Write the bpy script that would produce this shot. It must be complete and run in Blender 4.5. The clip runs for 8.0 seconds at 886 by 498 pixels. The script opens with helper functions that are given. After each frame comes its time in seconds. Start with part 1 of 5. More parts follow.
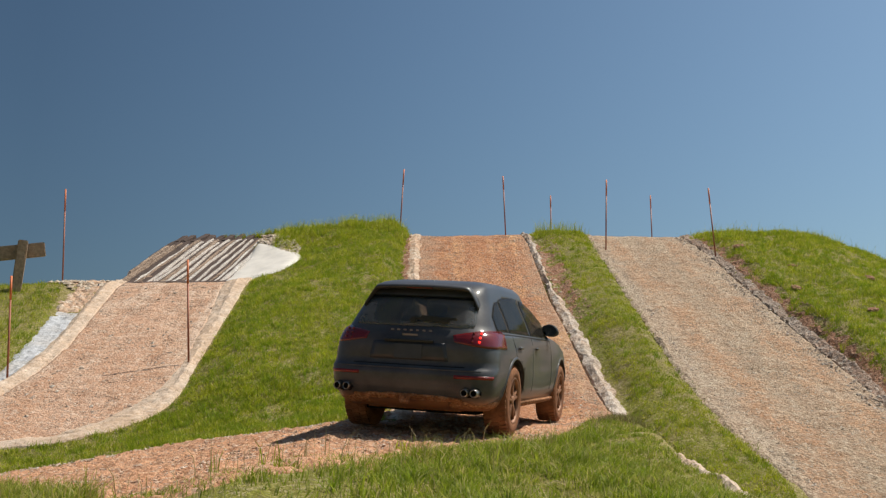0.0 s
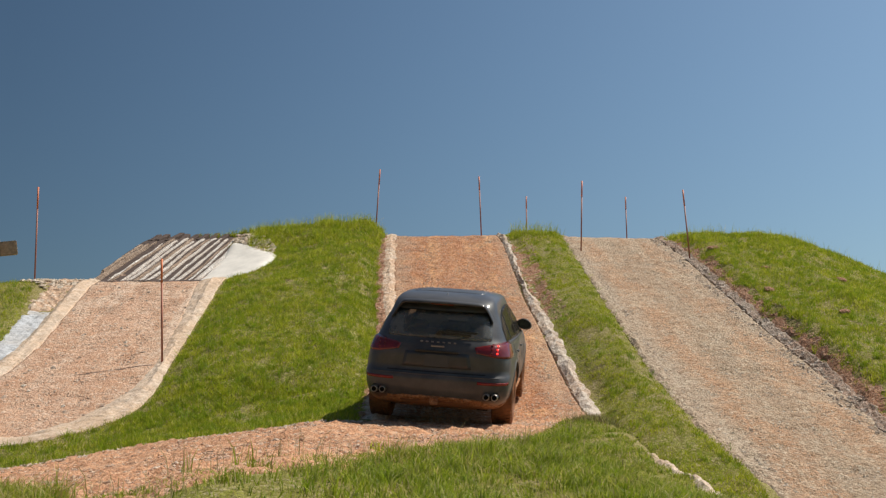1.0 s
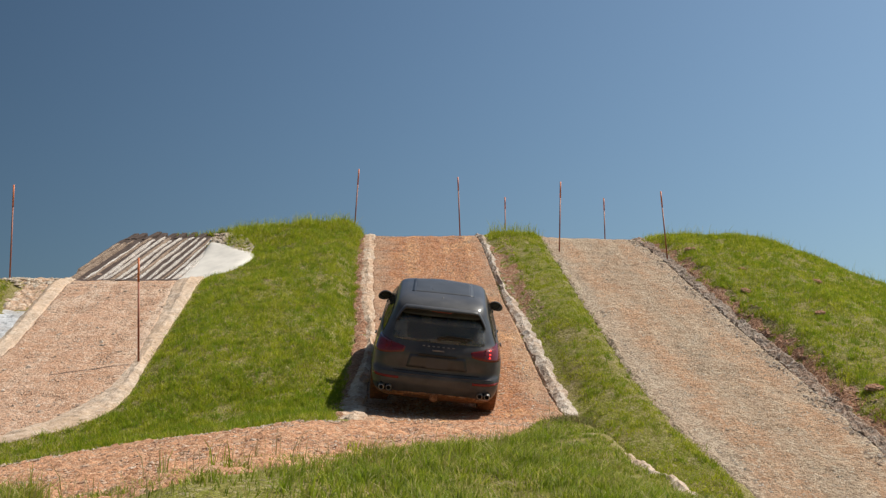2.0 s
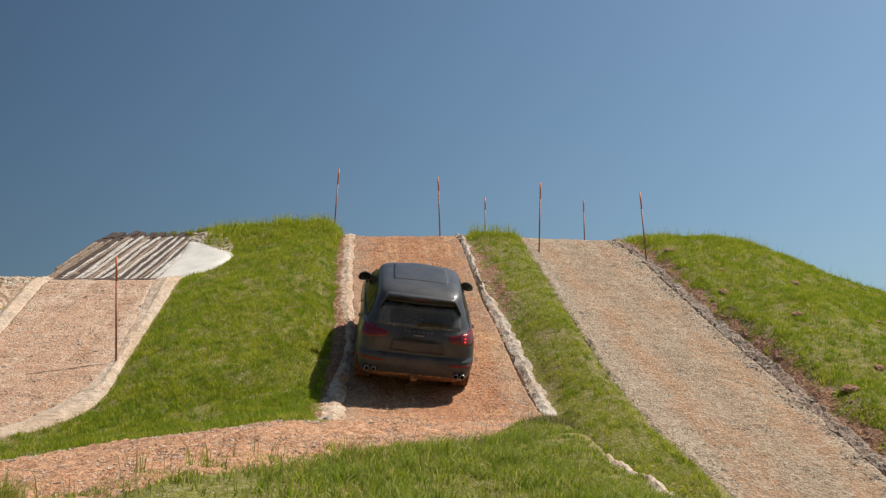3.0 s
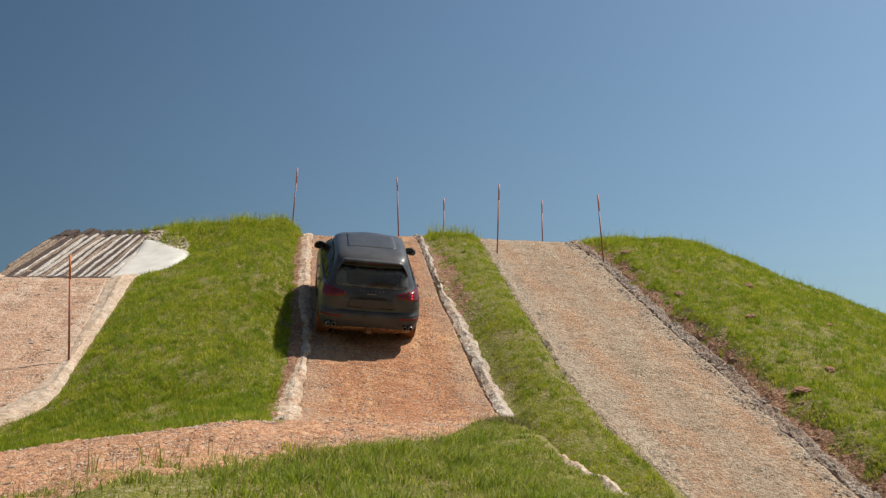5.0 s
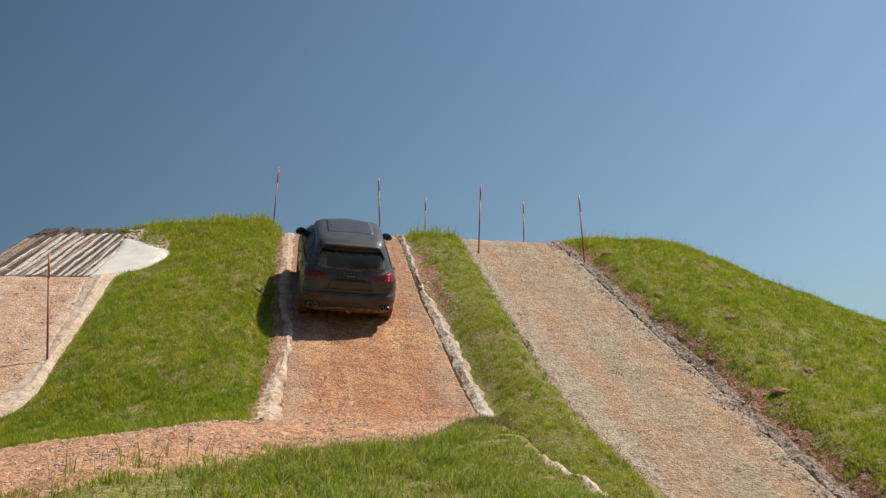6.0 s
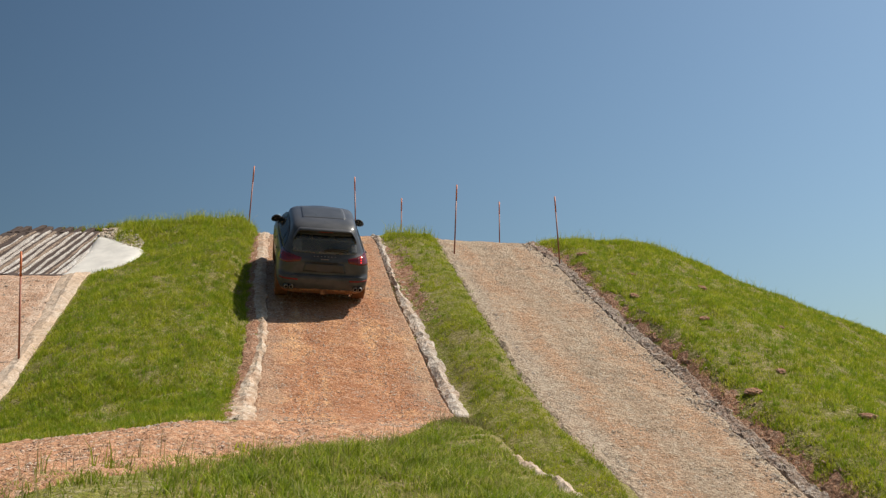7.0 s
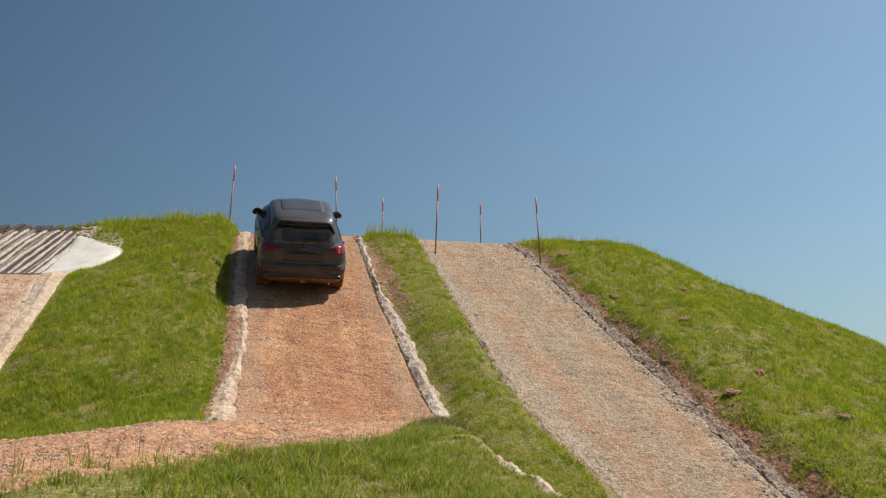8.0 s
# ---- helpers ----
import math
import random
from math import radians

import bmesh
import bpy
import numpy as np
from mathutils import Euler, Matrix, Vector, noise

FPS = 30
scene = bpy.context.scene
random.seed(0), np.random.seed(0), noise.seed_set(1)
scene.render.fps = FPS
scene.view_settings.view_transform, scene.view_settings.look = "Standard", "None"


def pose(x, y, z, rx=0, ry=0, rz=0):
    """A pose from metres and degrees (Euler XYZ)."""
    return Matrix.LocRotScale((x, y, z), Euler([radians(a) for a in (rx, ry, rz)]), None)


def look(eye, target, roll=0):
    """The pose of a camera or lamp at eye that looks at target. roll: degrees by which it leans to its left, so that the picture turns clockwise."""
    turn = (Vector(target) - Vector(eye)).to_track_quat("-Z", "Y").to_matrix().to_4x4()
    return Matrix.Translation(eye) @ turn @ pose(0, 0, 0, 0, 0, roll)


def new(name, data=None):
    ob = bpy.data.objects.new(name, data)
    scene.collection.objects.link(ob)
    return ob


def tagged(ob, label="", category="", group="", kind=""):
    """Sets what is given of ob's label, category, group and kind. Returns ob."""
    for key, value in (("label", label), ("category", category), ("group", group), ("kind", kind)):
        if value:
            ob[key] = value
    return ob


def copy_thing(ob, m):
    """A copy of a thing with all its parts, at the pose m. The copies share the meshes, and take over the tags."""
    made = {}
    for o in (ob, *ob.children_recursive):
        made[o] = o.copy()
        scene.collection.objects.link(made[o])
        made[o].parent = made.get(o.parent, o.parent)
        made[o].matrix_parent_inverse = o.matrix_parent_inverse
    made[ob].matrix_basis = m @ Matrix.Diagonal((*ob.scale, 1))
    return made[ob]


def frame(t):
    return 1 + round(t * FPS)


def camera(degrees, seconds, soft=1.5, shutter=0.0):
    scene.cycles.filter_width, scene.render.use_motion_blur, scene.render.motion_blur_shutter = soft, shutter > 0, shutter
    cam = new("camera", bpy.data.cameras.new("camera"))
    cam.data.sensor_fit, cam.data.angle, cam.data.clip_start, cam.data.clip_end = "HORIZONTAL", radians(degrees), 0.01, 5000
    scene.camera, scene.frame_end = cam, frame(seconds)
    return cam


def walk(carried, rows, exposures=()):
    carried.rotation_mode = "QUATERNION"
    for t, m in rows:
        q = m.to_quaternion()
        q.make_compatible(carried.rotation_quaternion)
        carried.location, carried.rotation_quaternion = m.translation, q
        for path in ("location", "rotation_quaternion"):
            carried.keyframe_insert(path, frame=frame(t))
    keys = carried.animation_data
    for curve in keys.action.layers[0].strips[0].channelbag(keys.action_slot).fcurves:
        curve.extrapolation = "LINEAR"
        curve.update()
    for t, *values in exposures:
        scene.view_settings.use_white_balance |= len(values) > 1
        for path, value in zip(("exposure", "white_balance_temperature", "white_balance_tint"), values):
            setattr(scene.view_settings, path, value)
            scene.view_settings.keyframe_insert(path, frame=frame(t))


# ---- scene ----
from mathutils.bvhtree import BVHTree

# ---- camera ----
# A tripod that pans to the right on a level head; the lens sits 0.22 m ahead of the axis.
FOV, PITCH, ROLL, ARM, EYE_Z = 45.61, 11.783, -0.575, 0.22, 1.0
YAWS = ((0.0, 0.0), (0.5, -0.637), (1.0, -1.339), (1.5, -1.942), (3.0, -3.625), (3.5, -4.152), (4.0, -4.743), (4.5, -5.38),
        (6.0, -6.943), (6.5, -7.6), (7.0, -8.276), (7.5, -8.869), (8.0, -9.319))
cam = camera(FOV, 8.0, soft=1.35)


def cam_pose(yaw):
    a = radians(yaw)
    return (Matrix.Translation((-math.sin(a) * ARM, math.cos(a) * ARM - ARM, EYE_Z))
            @ pose(0, 0, 0, 0, 0, yaw) @ pose(0, 0, 0, 90 + PITCH) @ pose(0, 0, 0, 0, 0, ROLL))


walk(cam, [(t, cam_pose(yaw)) for t, yaw in YAWS])

# ---- light ----
SUN_AZ, SUN_EL = 68.0, 57.0   # azimuth from ahead towards the right
world = bpy.data.worlds.new("sky")
scene.world = world
world.use_nodes = True
wn = world.node_tree
wn.nodes.clear()
w_out, w_bg, w_sky = (wn.nodes.new(k) for k in ("ShaderNodeOutputWorld", "ShaderNodeBackground", "ShaderNodeTexSky"))
w_sky.sky_type, w_sky.sun_disc = "NISHITA", False
w_sky.sun_elevation, w_sky.sun_rotation = radians(SUN_EL), radians(SUN_AZ)
w_sky.altitude, w_sky.air_density, w_sky.dust_density, w_sky.ozone_density = 200, 1.25, 2.0, 2.2
w_bg.inputs["Strength"].default_value = 0.0605
w_tone = wn.nodes.new("ShaderNodeMix")          # clear-air tint of the sky
w_tone.data_type, w_tone.blend_type = "RGBA", "MULTIPLY"
w_tone.inputs[0].default_value = 1.0
w_tone.inputs[7].default_value = (0.80, 0.985, 1.07, 1)
wn.links.new(w_sky.outputs[0], w_tone.inputs[6])
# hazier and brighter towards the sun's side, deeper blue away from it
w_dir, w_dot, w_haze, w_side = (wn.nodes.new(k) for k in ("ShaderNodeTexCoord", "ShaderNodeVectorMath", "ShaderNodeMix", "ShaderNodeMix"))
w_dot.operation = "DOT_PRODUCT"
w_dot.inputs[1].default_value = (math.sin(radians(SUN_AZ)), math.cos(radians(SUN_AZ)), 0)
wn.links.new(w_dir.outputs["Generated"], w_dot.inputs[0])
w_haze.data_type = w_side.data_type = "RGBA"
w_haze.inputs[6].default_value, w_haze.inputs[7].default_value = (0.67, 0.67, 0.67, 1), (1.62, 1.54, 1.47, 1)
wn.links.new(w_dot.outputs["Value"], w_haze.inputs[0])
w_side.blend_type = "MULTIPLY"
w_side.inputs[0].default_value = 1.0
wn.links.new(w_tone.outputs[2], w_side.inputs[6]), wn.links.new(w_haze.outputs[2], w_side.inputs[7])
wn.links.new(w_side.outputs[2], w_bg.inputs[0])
wn.links.new(w_bg.outputs[0], w_out.inputs[0])
sun = new("sun", bpy.data.lights.new("sun", "SUN"))
sun.data.energy, sun.data.angle, sun.data.color = 4.75, radians(0.53), (1.0, 0.93, 0.82)
sun.matrix_basis = look((40 * math.sin(radians(SUN_AZ)) * math.cos(radians(SUN_EL)), 40 * math.cos(radians(SUN_AZ)) * math.cos(radians(SUN_EL)),
                         40 * math.sin(radians(SUN_EL))), (0, 0, 0))
scene.view_settings.exposure = 0.15


# ---- materials ----
def material(name, rough=0.8, metal=0.0, spec=0.5):
    m = bpy.data.materials.new(name)
    m.use_nodes = True
    b = m.node_tree.nodes["Principled BSDF"]
    b.inputs["Roughness"].default_value, b.inputs["Metallic"].default_value = rough, metal
    b.inputs["Specular IOR Level"].default_value = spec
    return m, m.node_tree, b


def noise_tex(nt, scale, detail=4.0, rough=0.55, coord="Object", stretch=None):
    tc = nt.nodes.new("ShaderNodeTexCoord")
    n = nt.nodes.new("ShaderNodeTexNoise")
    n.inputs["Scale"].default_value, n.inputs["Detail"].default_value, n.inputs["Roughness"].default_value = scale, detail, rough
    src = tc.outputs[coord]
    if stretch:
        mp = nt.nodes.new("ShaderNodeMapping")
        mp.inputs["Scale"].default_value = stretch
        nt.links.new(src, mp.inputs["Vector"])
        src = mp.outputs[0]
    nt.links.new(src, n.inputs["Vector"])
    return n.outputs["Fac"]


def ramp(nt, fac, stops):
    r = nt.nodes.new("ShaderNodeValToRGB")
    while len(r.color_ramp.elements) < len(stops):
        r.color_ramp.elements.new(0.5)
    for e, (p, c) in zip(r.color_ramp.elements, stops):
        e.position, e.color = p, (*c, 1)
    nt.links.new(fac, r.inputs[0])
    return r.outputs[0]


def mix(nt, fac, a, b, mode="MIX"):
    m = nt.nodes.new("ShaderNodeMix")
    m.data_type, m.blend_type = "RGBA", mode
    for sock, v in ((m.inputs[0], fac), (m.inputs[6], a), (m.inputs[7], b)):
        if isinstance(v, bpy.types.NodeSocket):
            nt.links.new(v, sock)
        elif isinstance(v, tuple):
            sock.default_value = (*v, 1)
        else:
            sock.default_value = v
    return m.outputs[2]


def bump(nt, b, height, strength, dist=0.02):
    n = nt.nodes.new("ShaderNodeBump")
    n.inputs["Strength"].default_value, n.inputs["Distance"].default_value = strength, dist
    nt.links.new(height, n.inputs["Height"])
    nt.links.new(n.outputs[0], b.inputs["Normal"])


def band(nt, fac, lo, hi):
    m = nt.nodes.new("ShaderNodeMapRange")
    m.inputs["From Min"].default_value, m.inputs["From Max"].default_value = lo, hi
    nt.links.new(fac, m.inputs["Value"])
    return m.outputs[0]


def lengthwise(nt, base, tracks):
    """Wear along a ramp: stony margins and pale or red streaks where wheels run. tracks: middle x at y = 0, its drift with y, half width, colours of margin, streaks and middle."""
    x0, drift, half, margin, pale, red, crown_tint = tracks
    co = nt.nodes.new("ShaderNodeTexCoord")
    sep = nt.nodes.new("ShaderNodeSeparateXYZ")
    nt.links.new(co.outputs["Object"], sep.inputs[0])

    def op(kind, a, b):
        n = nt.nodes.new("ShaderNodeMath")
        n.operation = kind
        for sock, v in zip(n.inputs, (a, b)):
            if isinstance(v, bpy.types.NodeSocket):
                nt.links.new(v, sock)
            else:
                sock.default_value = v
        return n.outputs[0]
    off = op("SUBTRACT", op("SUBTRACT", sep.outputs[0], op("MULTIPLY", sep.outputs[1], drift)), x0)
    u = op("DIVIDE", op("ABSOLUTE", off, 0.0), half)
    ragged = op("ADD", u, op("MULTIPLY", op("SUBTRACT", noise_tex(nt, 1.3, 5, 0.65), 0.5), 0.9))
    streaks = noise_tex(nt, 2.6, 4, 0.6, "Object", (1.0, 0.09, 0.09))
    blotch = noise_tex(nt, 1.1, 5, 0.65, "Object", (1.0, 0.6, 1.0))
    base = mix(nt, band(nt, streaks, 0.52, 0.60), base, mix(nt, 0.8, base, pale))
    base = mix(nt, band(nt, streaks, 0.48, 0.40), base, mix(nt, 0.65, base, red))
    base = mix(nt, band(nt, blotch, 0.53, 0.60), base, mix(nt, 0.6, base, pale))
    base = mix(nt, band(nt, blotch, 0.46, 0.39), base, mix(nt, 0.6, base, red))
    base = mix(nt, band(nt, ragged, 0.36, 0.16), base, mix(nt, 0.65, base, crown_tint))
    scuff = noise_tex(nt, 3.2, 6, 0.7, "Object", (0.7, 2.0, 1.0))
    base = mix(nt, band(nt, scuff, 0.46, 0.37), base, mix(nt, 0.6, base, red))
    base = mix(nt, band(nt, scuff, 0.55, 0.64), base, mix(nt, 0.5, base, pale))
    return mix(nt, band(nt, ragged, 0.62, 0.90), base, mix(nt, 0.7, base, margin))


def pebbles(nt, scale):
    """Packed stones: a random shade for each, and the distance from its middle."""
    tc = nt.nodes.new("ShaderNodeTexCoord")
    v = nt.nodes.new("ShaderNodeTexVoronoi")
    v.inputs["Scale"].default_value = scale
    nt.links.new(tc.outputs["Object"], v.inputs["Vector"])
    sep = nt.nodes.new("ShaderNodeSeparateColor")
    nt.links.new(v.outputs["Color"], sep.inputs[0])
    return sep.outputs[0], v.outputs["Distance"]


def soil_mat(name, dark, mid, light, stone, worn, streak=(1, 1, 1), tracks=None, coarse=17.0, grit=1.0):
    """Loose stony clay: large patches, packed pebbles of two sizes, pits between them with shade painted in, all with
    relief.
    """
    m, nt, b = material(name, 0.95, 0, 0.15)
    big = noise_tex(nt, 0.7, 3, 0.6, stretch=streak)
    med = noise_tex(nt, 5, 7, 0.75)
    base = ramp(nt, med, [(0.30, dark), (0.47, mid), (0.66, light)])
    base = mix(nt, band(nt, big, 0.42, 0.55), base, mix(nt, 0.7, base, worn))
    stain = noise_tex(nt, 1.6, 6, 0.65, "Object", (1.0, 0.7, 1.0))
    base = mix(nt, band(nt, stain, 0.52, 0.62), base, mix(nt, 0.4, base, dark))
    if tracks:
        base = lengthwise(nt, base, tracks)
    shade, away = pebbles(nt, coarse)
    small, near = pebbles(nt, coarse * 2.6)
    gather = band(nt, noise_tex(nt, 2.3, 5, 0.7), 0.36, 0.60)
    base = mix(nt, band(nt, shade, 0.22, 0.10), base, mix(nt, grit * 0.55, base, dark))
    base = mix(nt, band(nt, shade, 0.80, 0.92), base, mix(nt, grit * 0.55, base, stone))
    base = mix(nt, band(nt, small, 0.30, 0.12), base, mix(nt, grit * 0.60, base, dark))
    base = mix(nt, band(nt, small, 0.72, 0.90), base, mix(nt, grit * 0.45, base, stone))
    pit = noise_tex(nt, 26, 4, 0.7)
    # shadow in the pits painted into the colour, stronger where they gather
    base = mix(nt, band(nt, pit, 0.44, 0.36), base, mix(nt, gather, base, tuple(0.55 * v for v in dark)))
    nt.links.new(base, b.inputs["Base Color"])

    def total(a, ka, c):
        n = nt.nodes.new("ShaderNodeMath")
        n.operation = "MULTIPLY_ADD"
        nt.links.new(a, n.inputs[0]), nt.links.new(c, n.inputs[2])
        n.inputs[1].default_value = ka
        return n.outputs[0]
    bump(nt, b, total(away, -0.7, total(near, -0.35, total(shade, 0.5, pit))), 0.75 * grit, 0.04)
    return m


def stone_mat(name, stops, rough=0.9):
    """Loose stones, each its own shade."""
    m, nt, b = material(name, rough, 0, 0.25)
    g = nt.nodes.new("ShaderNodeNewGeometry")
    c = ramp(nt, g.outputs["Random Per Island"], stops)
    n = noise_tex(nt, 30, 4, 0.6)
    c = mix(nt, 0.25, c, ramp(nt, n, [(0.3, (0.32, 0.24, 0.17)), (0.7, (0.66, 0.58, 0.48))]))
    nt.links.new(c, b.inputs["Base Color"])
    bump(nt, b, n, 0.5, 0.01)
    return m


def blade_mat(name, stops, straw, dryness=(0.56, 0.72)):
    """Grass blades: each its own green, some dry, light passing through."""
    m, nt, b = material(name, 0.55, 0, 0.25)
    g = nt.nodes.new("ShaderNodeNewGeometry")
    c = ramp(nt, g.outputs["Random Per Island"], stops)
    lush = noise_tex(nt, 2.6, 4, 0.65)
    c = mix(nt, band(nt, lush, 0.53, 0.42), c, mix(nt, 0.45, c, (0.17, 0.29, 0.012)))
    clump = noise_tex(nt, 8.5, 3, 0.6)
    c = mix(nt, band(nt, clump, 0.50, 0.36), c, mix(nt, 0.5, c, (0.13, 0.17, 0.016)))
    dry = noise_tex(nt, 1.7, 5, 0.7, "Object", (1.0, 1.3, 1.1))
    c = mix(nt, band(nt, dry, *dryness), c, straw)
    nt.links.new(c, b.inputs["Base Color"])
    tr = nt.nodes.new("ShaderNodeBsdfTranslucent")
    mx = nt.nodes.new("ShaderNodeMixShader")
    mx.inputs[0].default_value = 0.45
    nt.links.new(c, tr.inputs[0])
    nt.links.new(b.outputs[0], mx.inputs[1]), nt.links.new(tr.outputs[0], mx.inputs[2])
    nt.links.new(mx.outputs[0], nt.nodes["Material Output"].inputs[0])
    return m


def plain_mat(name, color, rough=0.5, metal=0.0, vary=0.25, scale=6.0, spec=0.5, rel=0.0):
    m, nt, b = material(name, rough, metal, spec)
    n = noise_tex(nt, scale, 5, 0.6)
    c = ramp(nt, n, [(0.25, tuple(v * (1 - vary) for v in color)), (0.75, tuple(min(1, v * (1 + vary)) for v in color))])
    nt.links.new(c, b.inputs["Base Color"])
    if rel:
        bump(nt, b, noise_tex(nt, scale * 5, 4, 0.6), rel, 0.01)
    return m


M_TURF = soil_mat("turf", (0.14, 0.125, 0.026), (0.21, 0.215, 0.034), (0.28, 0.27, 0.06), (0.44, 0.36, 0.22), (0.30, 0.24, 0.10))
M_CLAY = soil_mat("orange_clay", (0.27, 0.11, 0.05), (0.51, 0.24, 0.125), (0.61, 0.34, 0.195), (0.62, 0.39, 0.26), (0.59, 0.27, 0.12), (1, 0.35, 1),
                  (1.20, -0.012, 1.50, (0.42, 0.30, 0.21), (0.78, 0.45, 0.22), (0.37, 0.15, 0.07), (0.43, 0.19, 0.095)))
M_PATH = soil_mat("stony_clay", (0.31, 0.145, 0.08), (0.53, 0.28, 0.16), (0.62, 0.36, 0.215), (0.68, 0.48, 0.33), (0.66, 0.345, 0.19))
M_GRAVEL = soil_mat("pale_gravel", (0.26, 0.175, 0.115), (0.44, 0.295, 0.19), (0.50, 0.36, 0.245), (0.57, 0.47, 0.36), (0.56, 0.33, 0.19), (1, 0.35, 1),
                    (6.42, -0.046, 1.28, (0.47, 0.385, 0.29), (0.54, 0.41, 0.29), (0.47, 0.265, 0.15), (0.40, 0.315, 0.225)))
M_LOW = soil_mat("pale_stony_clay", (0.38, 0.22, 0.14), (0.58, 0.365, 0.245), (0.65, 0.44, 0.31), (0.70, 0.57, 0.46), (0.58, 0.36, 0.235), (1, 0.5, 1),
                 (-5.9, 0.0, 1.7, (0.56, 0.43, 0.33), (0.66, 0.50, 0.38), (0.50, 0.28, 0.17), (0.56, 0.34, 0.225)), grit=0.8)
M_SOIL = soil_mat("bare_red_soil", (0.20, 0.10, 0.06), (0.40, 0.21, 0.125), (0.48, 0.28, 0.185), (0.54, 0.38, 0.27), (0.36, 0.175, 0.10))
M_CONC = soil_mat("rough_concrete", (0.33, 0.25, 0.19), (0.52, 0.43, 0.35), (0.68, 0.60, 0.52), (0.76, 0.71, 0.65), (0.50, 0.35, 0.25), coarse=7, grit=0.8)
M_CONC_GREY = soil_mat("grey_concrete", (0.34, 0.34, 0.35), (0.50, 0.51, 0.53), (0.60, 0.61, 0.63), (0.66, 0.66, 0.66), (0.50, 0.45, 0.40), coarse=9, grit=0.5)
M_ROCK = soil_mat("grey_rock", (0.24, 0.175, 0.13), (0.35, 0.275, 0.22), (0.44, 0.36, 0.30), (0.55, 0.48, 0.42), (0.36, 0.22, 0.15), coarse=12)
M_STONES = stone_mat("loose_stones", [(0.0, (0.36, 0.20, 0.13)), (0.35, (0.52, 0.31, 0.20)), (0.7, (0.60, 0.40, 0.28)), (1.0, (0.64, 0.51, 0.41))])
M_STONES_PALE = stone_mat("pale_stones", [(0.0, (0.38, 0.27, 0.19)), (0.4, (0.50, 0.39, 0.29)), (1.0, (0.66, 0.58, 0.48))])
M_BLADE = blade_mat("grass_blade", [(0.0, (0.26, 0.30, 0.015)), (0.4, (0.43, 0.47, 0.024)), (0.80, (0.56, 0.57, 0.05)), (1.0, (0.70, 0.57, 0.25))],
                    (0.46, 0.42, 0.11), (0.61, 0.80))
M_BLADE_NEAR = blade_mat("long_grass_blade", [(0.0, (0.13, 0.18, 0.012)), (0.36, (0.30, 0.36, 0.024)), (0.66, (0.44, 0.48, 0.05)), (0.82, (0.52, 0.46, 0.13)), (1.0, (0.68, 0.54, 0.30))],
                         (0.50, 0.42, 0.17), (0.57, 0.70))
M_TUSSOCK = blade_mat("tussock_blade", [(0.0, (0.16, 0.25, 0.012)), (0.6, (0.29, 0.40, 0.018)), (1.0, (0.44, 0.48, 0.05))], (0.42, 0.40, 0.09))
M_POLE = plain_mat("weathered_orange_paint", (0.33, 0.10, 0.05), 0.6, 0, 0.4, 9)
M_POLE_TOP = plain_mat("bright_orange_paint", (0.66, 0.17, 0.05), 0.6, 0, 0.2, 9)
M_WOOD = plain_mat("weathered_timber", (0.34, 0.255, 0.18), 0.85, 0, 0.45, 14, 0.2, 0.5)
M_BEAM = plain_mat("dark_timber", (0.085, 0.06, 0.05), 0.85, 0, 0.5, 9, 0.2, 0.5)

# ---- the ground ----
Z0 = EYE_Z            # the terrain formulas below count from the lens's height
SLOPE, FOOT = 0.46, 14.6


def sstep(a, b, v):
    q = np.clip((v - a) / (b - a), 0, 1)
    return q * q * (3 - 2 * q)


def smin(a, b, k):
    h = np.clip(0.5 + 0.5 * (b - a) / k, 0, 1)
    return b + (a - b) * h - k * h * (1 - h)


def smax(a, b, k):
    return -smin(-a, -b, k)


def edge(*pairs):
    ys, xs = [p[0] for p in pairs], [p[1] for p in pairs]
    return lambda y: np.interp(y, ys, xs)


# sides of the three ramps, as x by y
MID_L = edge((13.6, -0.42), (14.3, -0.44), (16.3, -0.50), (18.2, -0.47), (20.1, -0.44), (21.5, -0.49), (24.8, -0.58), (28.3, -0.63), (31, -0.68))
MID_R = edge((13.6, 2.55), (16.2, 2.54), (17.7, 2.53), (19.5, 2.47), (20.9, 2.40), (22.4, 2.29), (24, 2.26), (27, 2.24), (28.3, 2.15), (31, 2.0))
FAR_L = edge((8, 5.3), (11, 5.0), (13.8, 4.69), (15.7, 4.27), (18.3, 4.06), (22.9, 4.05), (28, 4.02), (32, 4.0))
FAR_R = edge((8, 7.1), (14.9, 6.88), (17.3, 6.85), (19.9, 6.72), (23.4, 6.65), (25.5, 6.62), (27.6, 6.5), (32, 6.4))
LOW_L = edge((14, -7.5), (17.3, -7.25), (18.2, -7.06), (19.6, -7.01), (23.4, -7.37), (26, -7.5))
LOW_R = edge((14, -7.0), (15.4, -6.0), (15.83, -5.7), (16.27, -5.2), (16.9, -4.88), (17.5, -4.66), (18.6, -4.58), (21.2, -4.76), (23.9, -5.05), (26, -5.1))
SHELF = edge((0, 2.2), (10, 2.28), (15.6, 2.67), (17, 2.75))      # the drop beside the lower ramp


def wob(x, y, f, seed=0.0):
    """A cheap smooth unevenness, about -1 to 1."""
    return (np.sin(f * (x * 1.3 + y * 0.7) + seed) + np.sin(f * (x * -0.8 + y * 1.55) + 1.7 + seed * 2) + np.sin(f * 2.3 * (x * 0.5 - y * 0.9) + 4.1 + seed)
            + 0.6 * np.sin(f * 3.9 * (x + y * 0.3) + seed * 3)) / 3.6


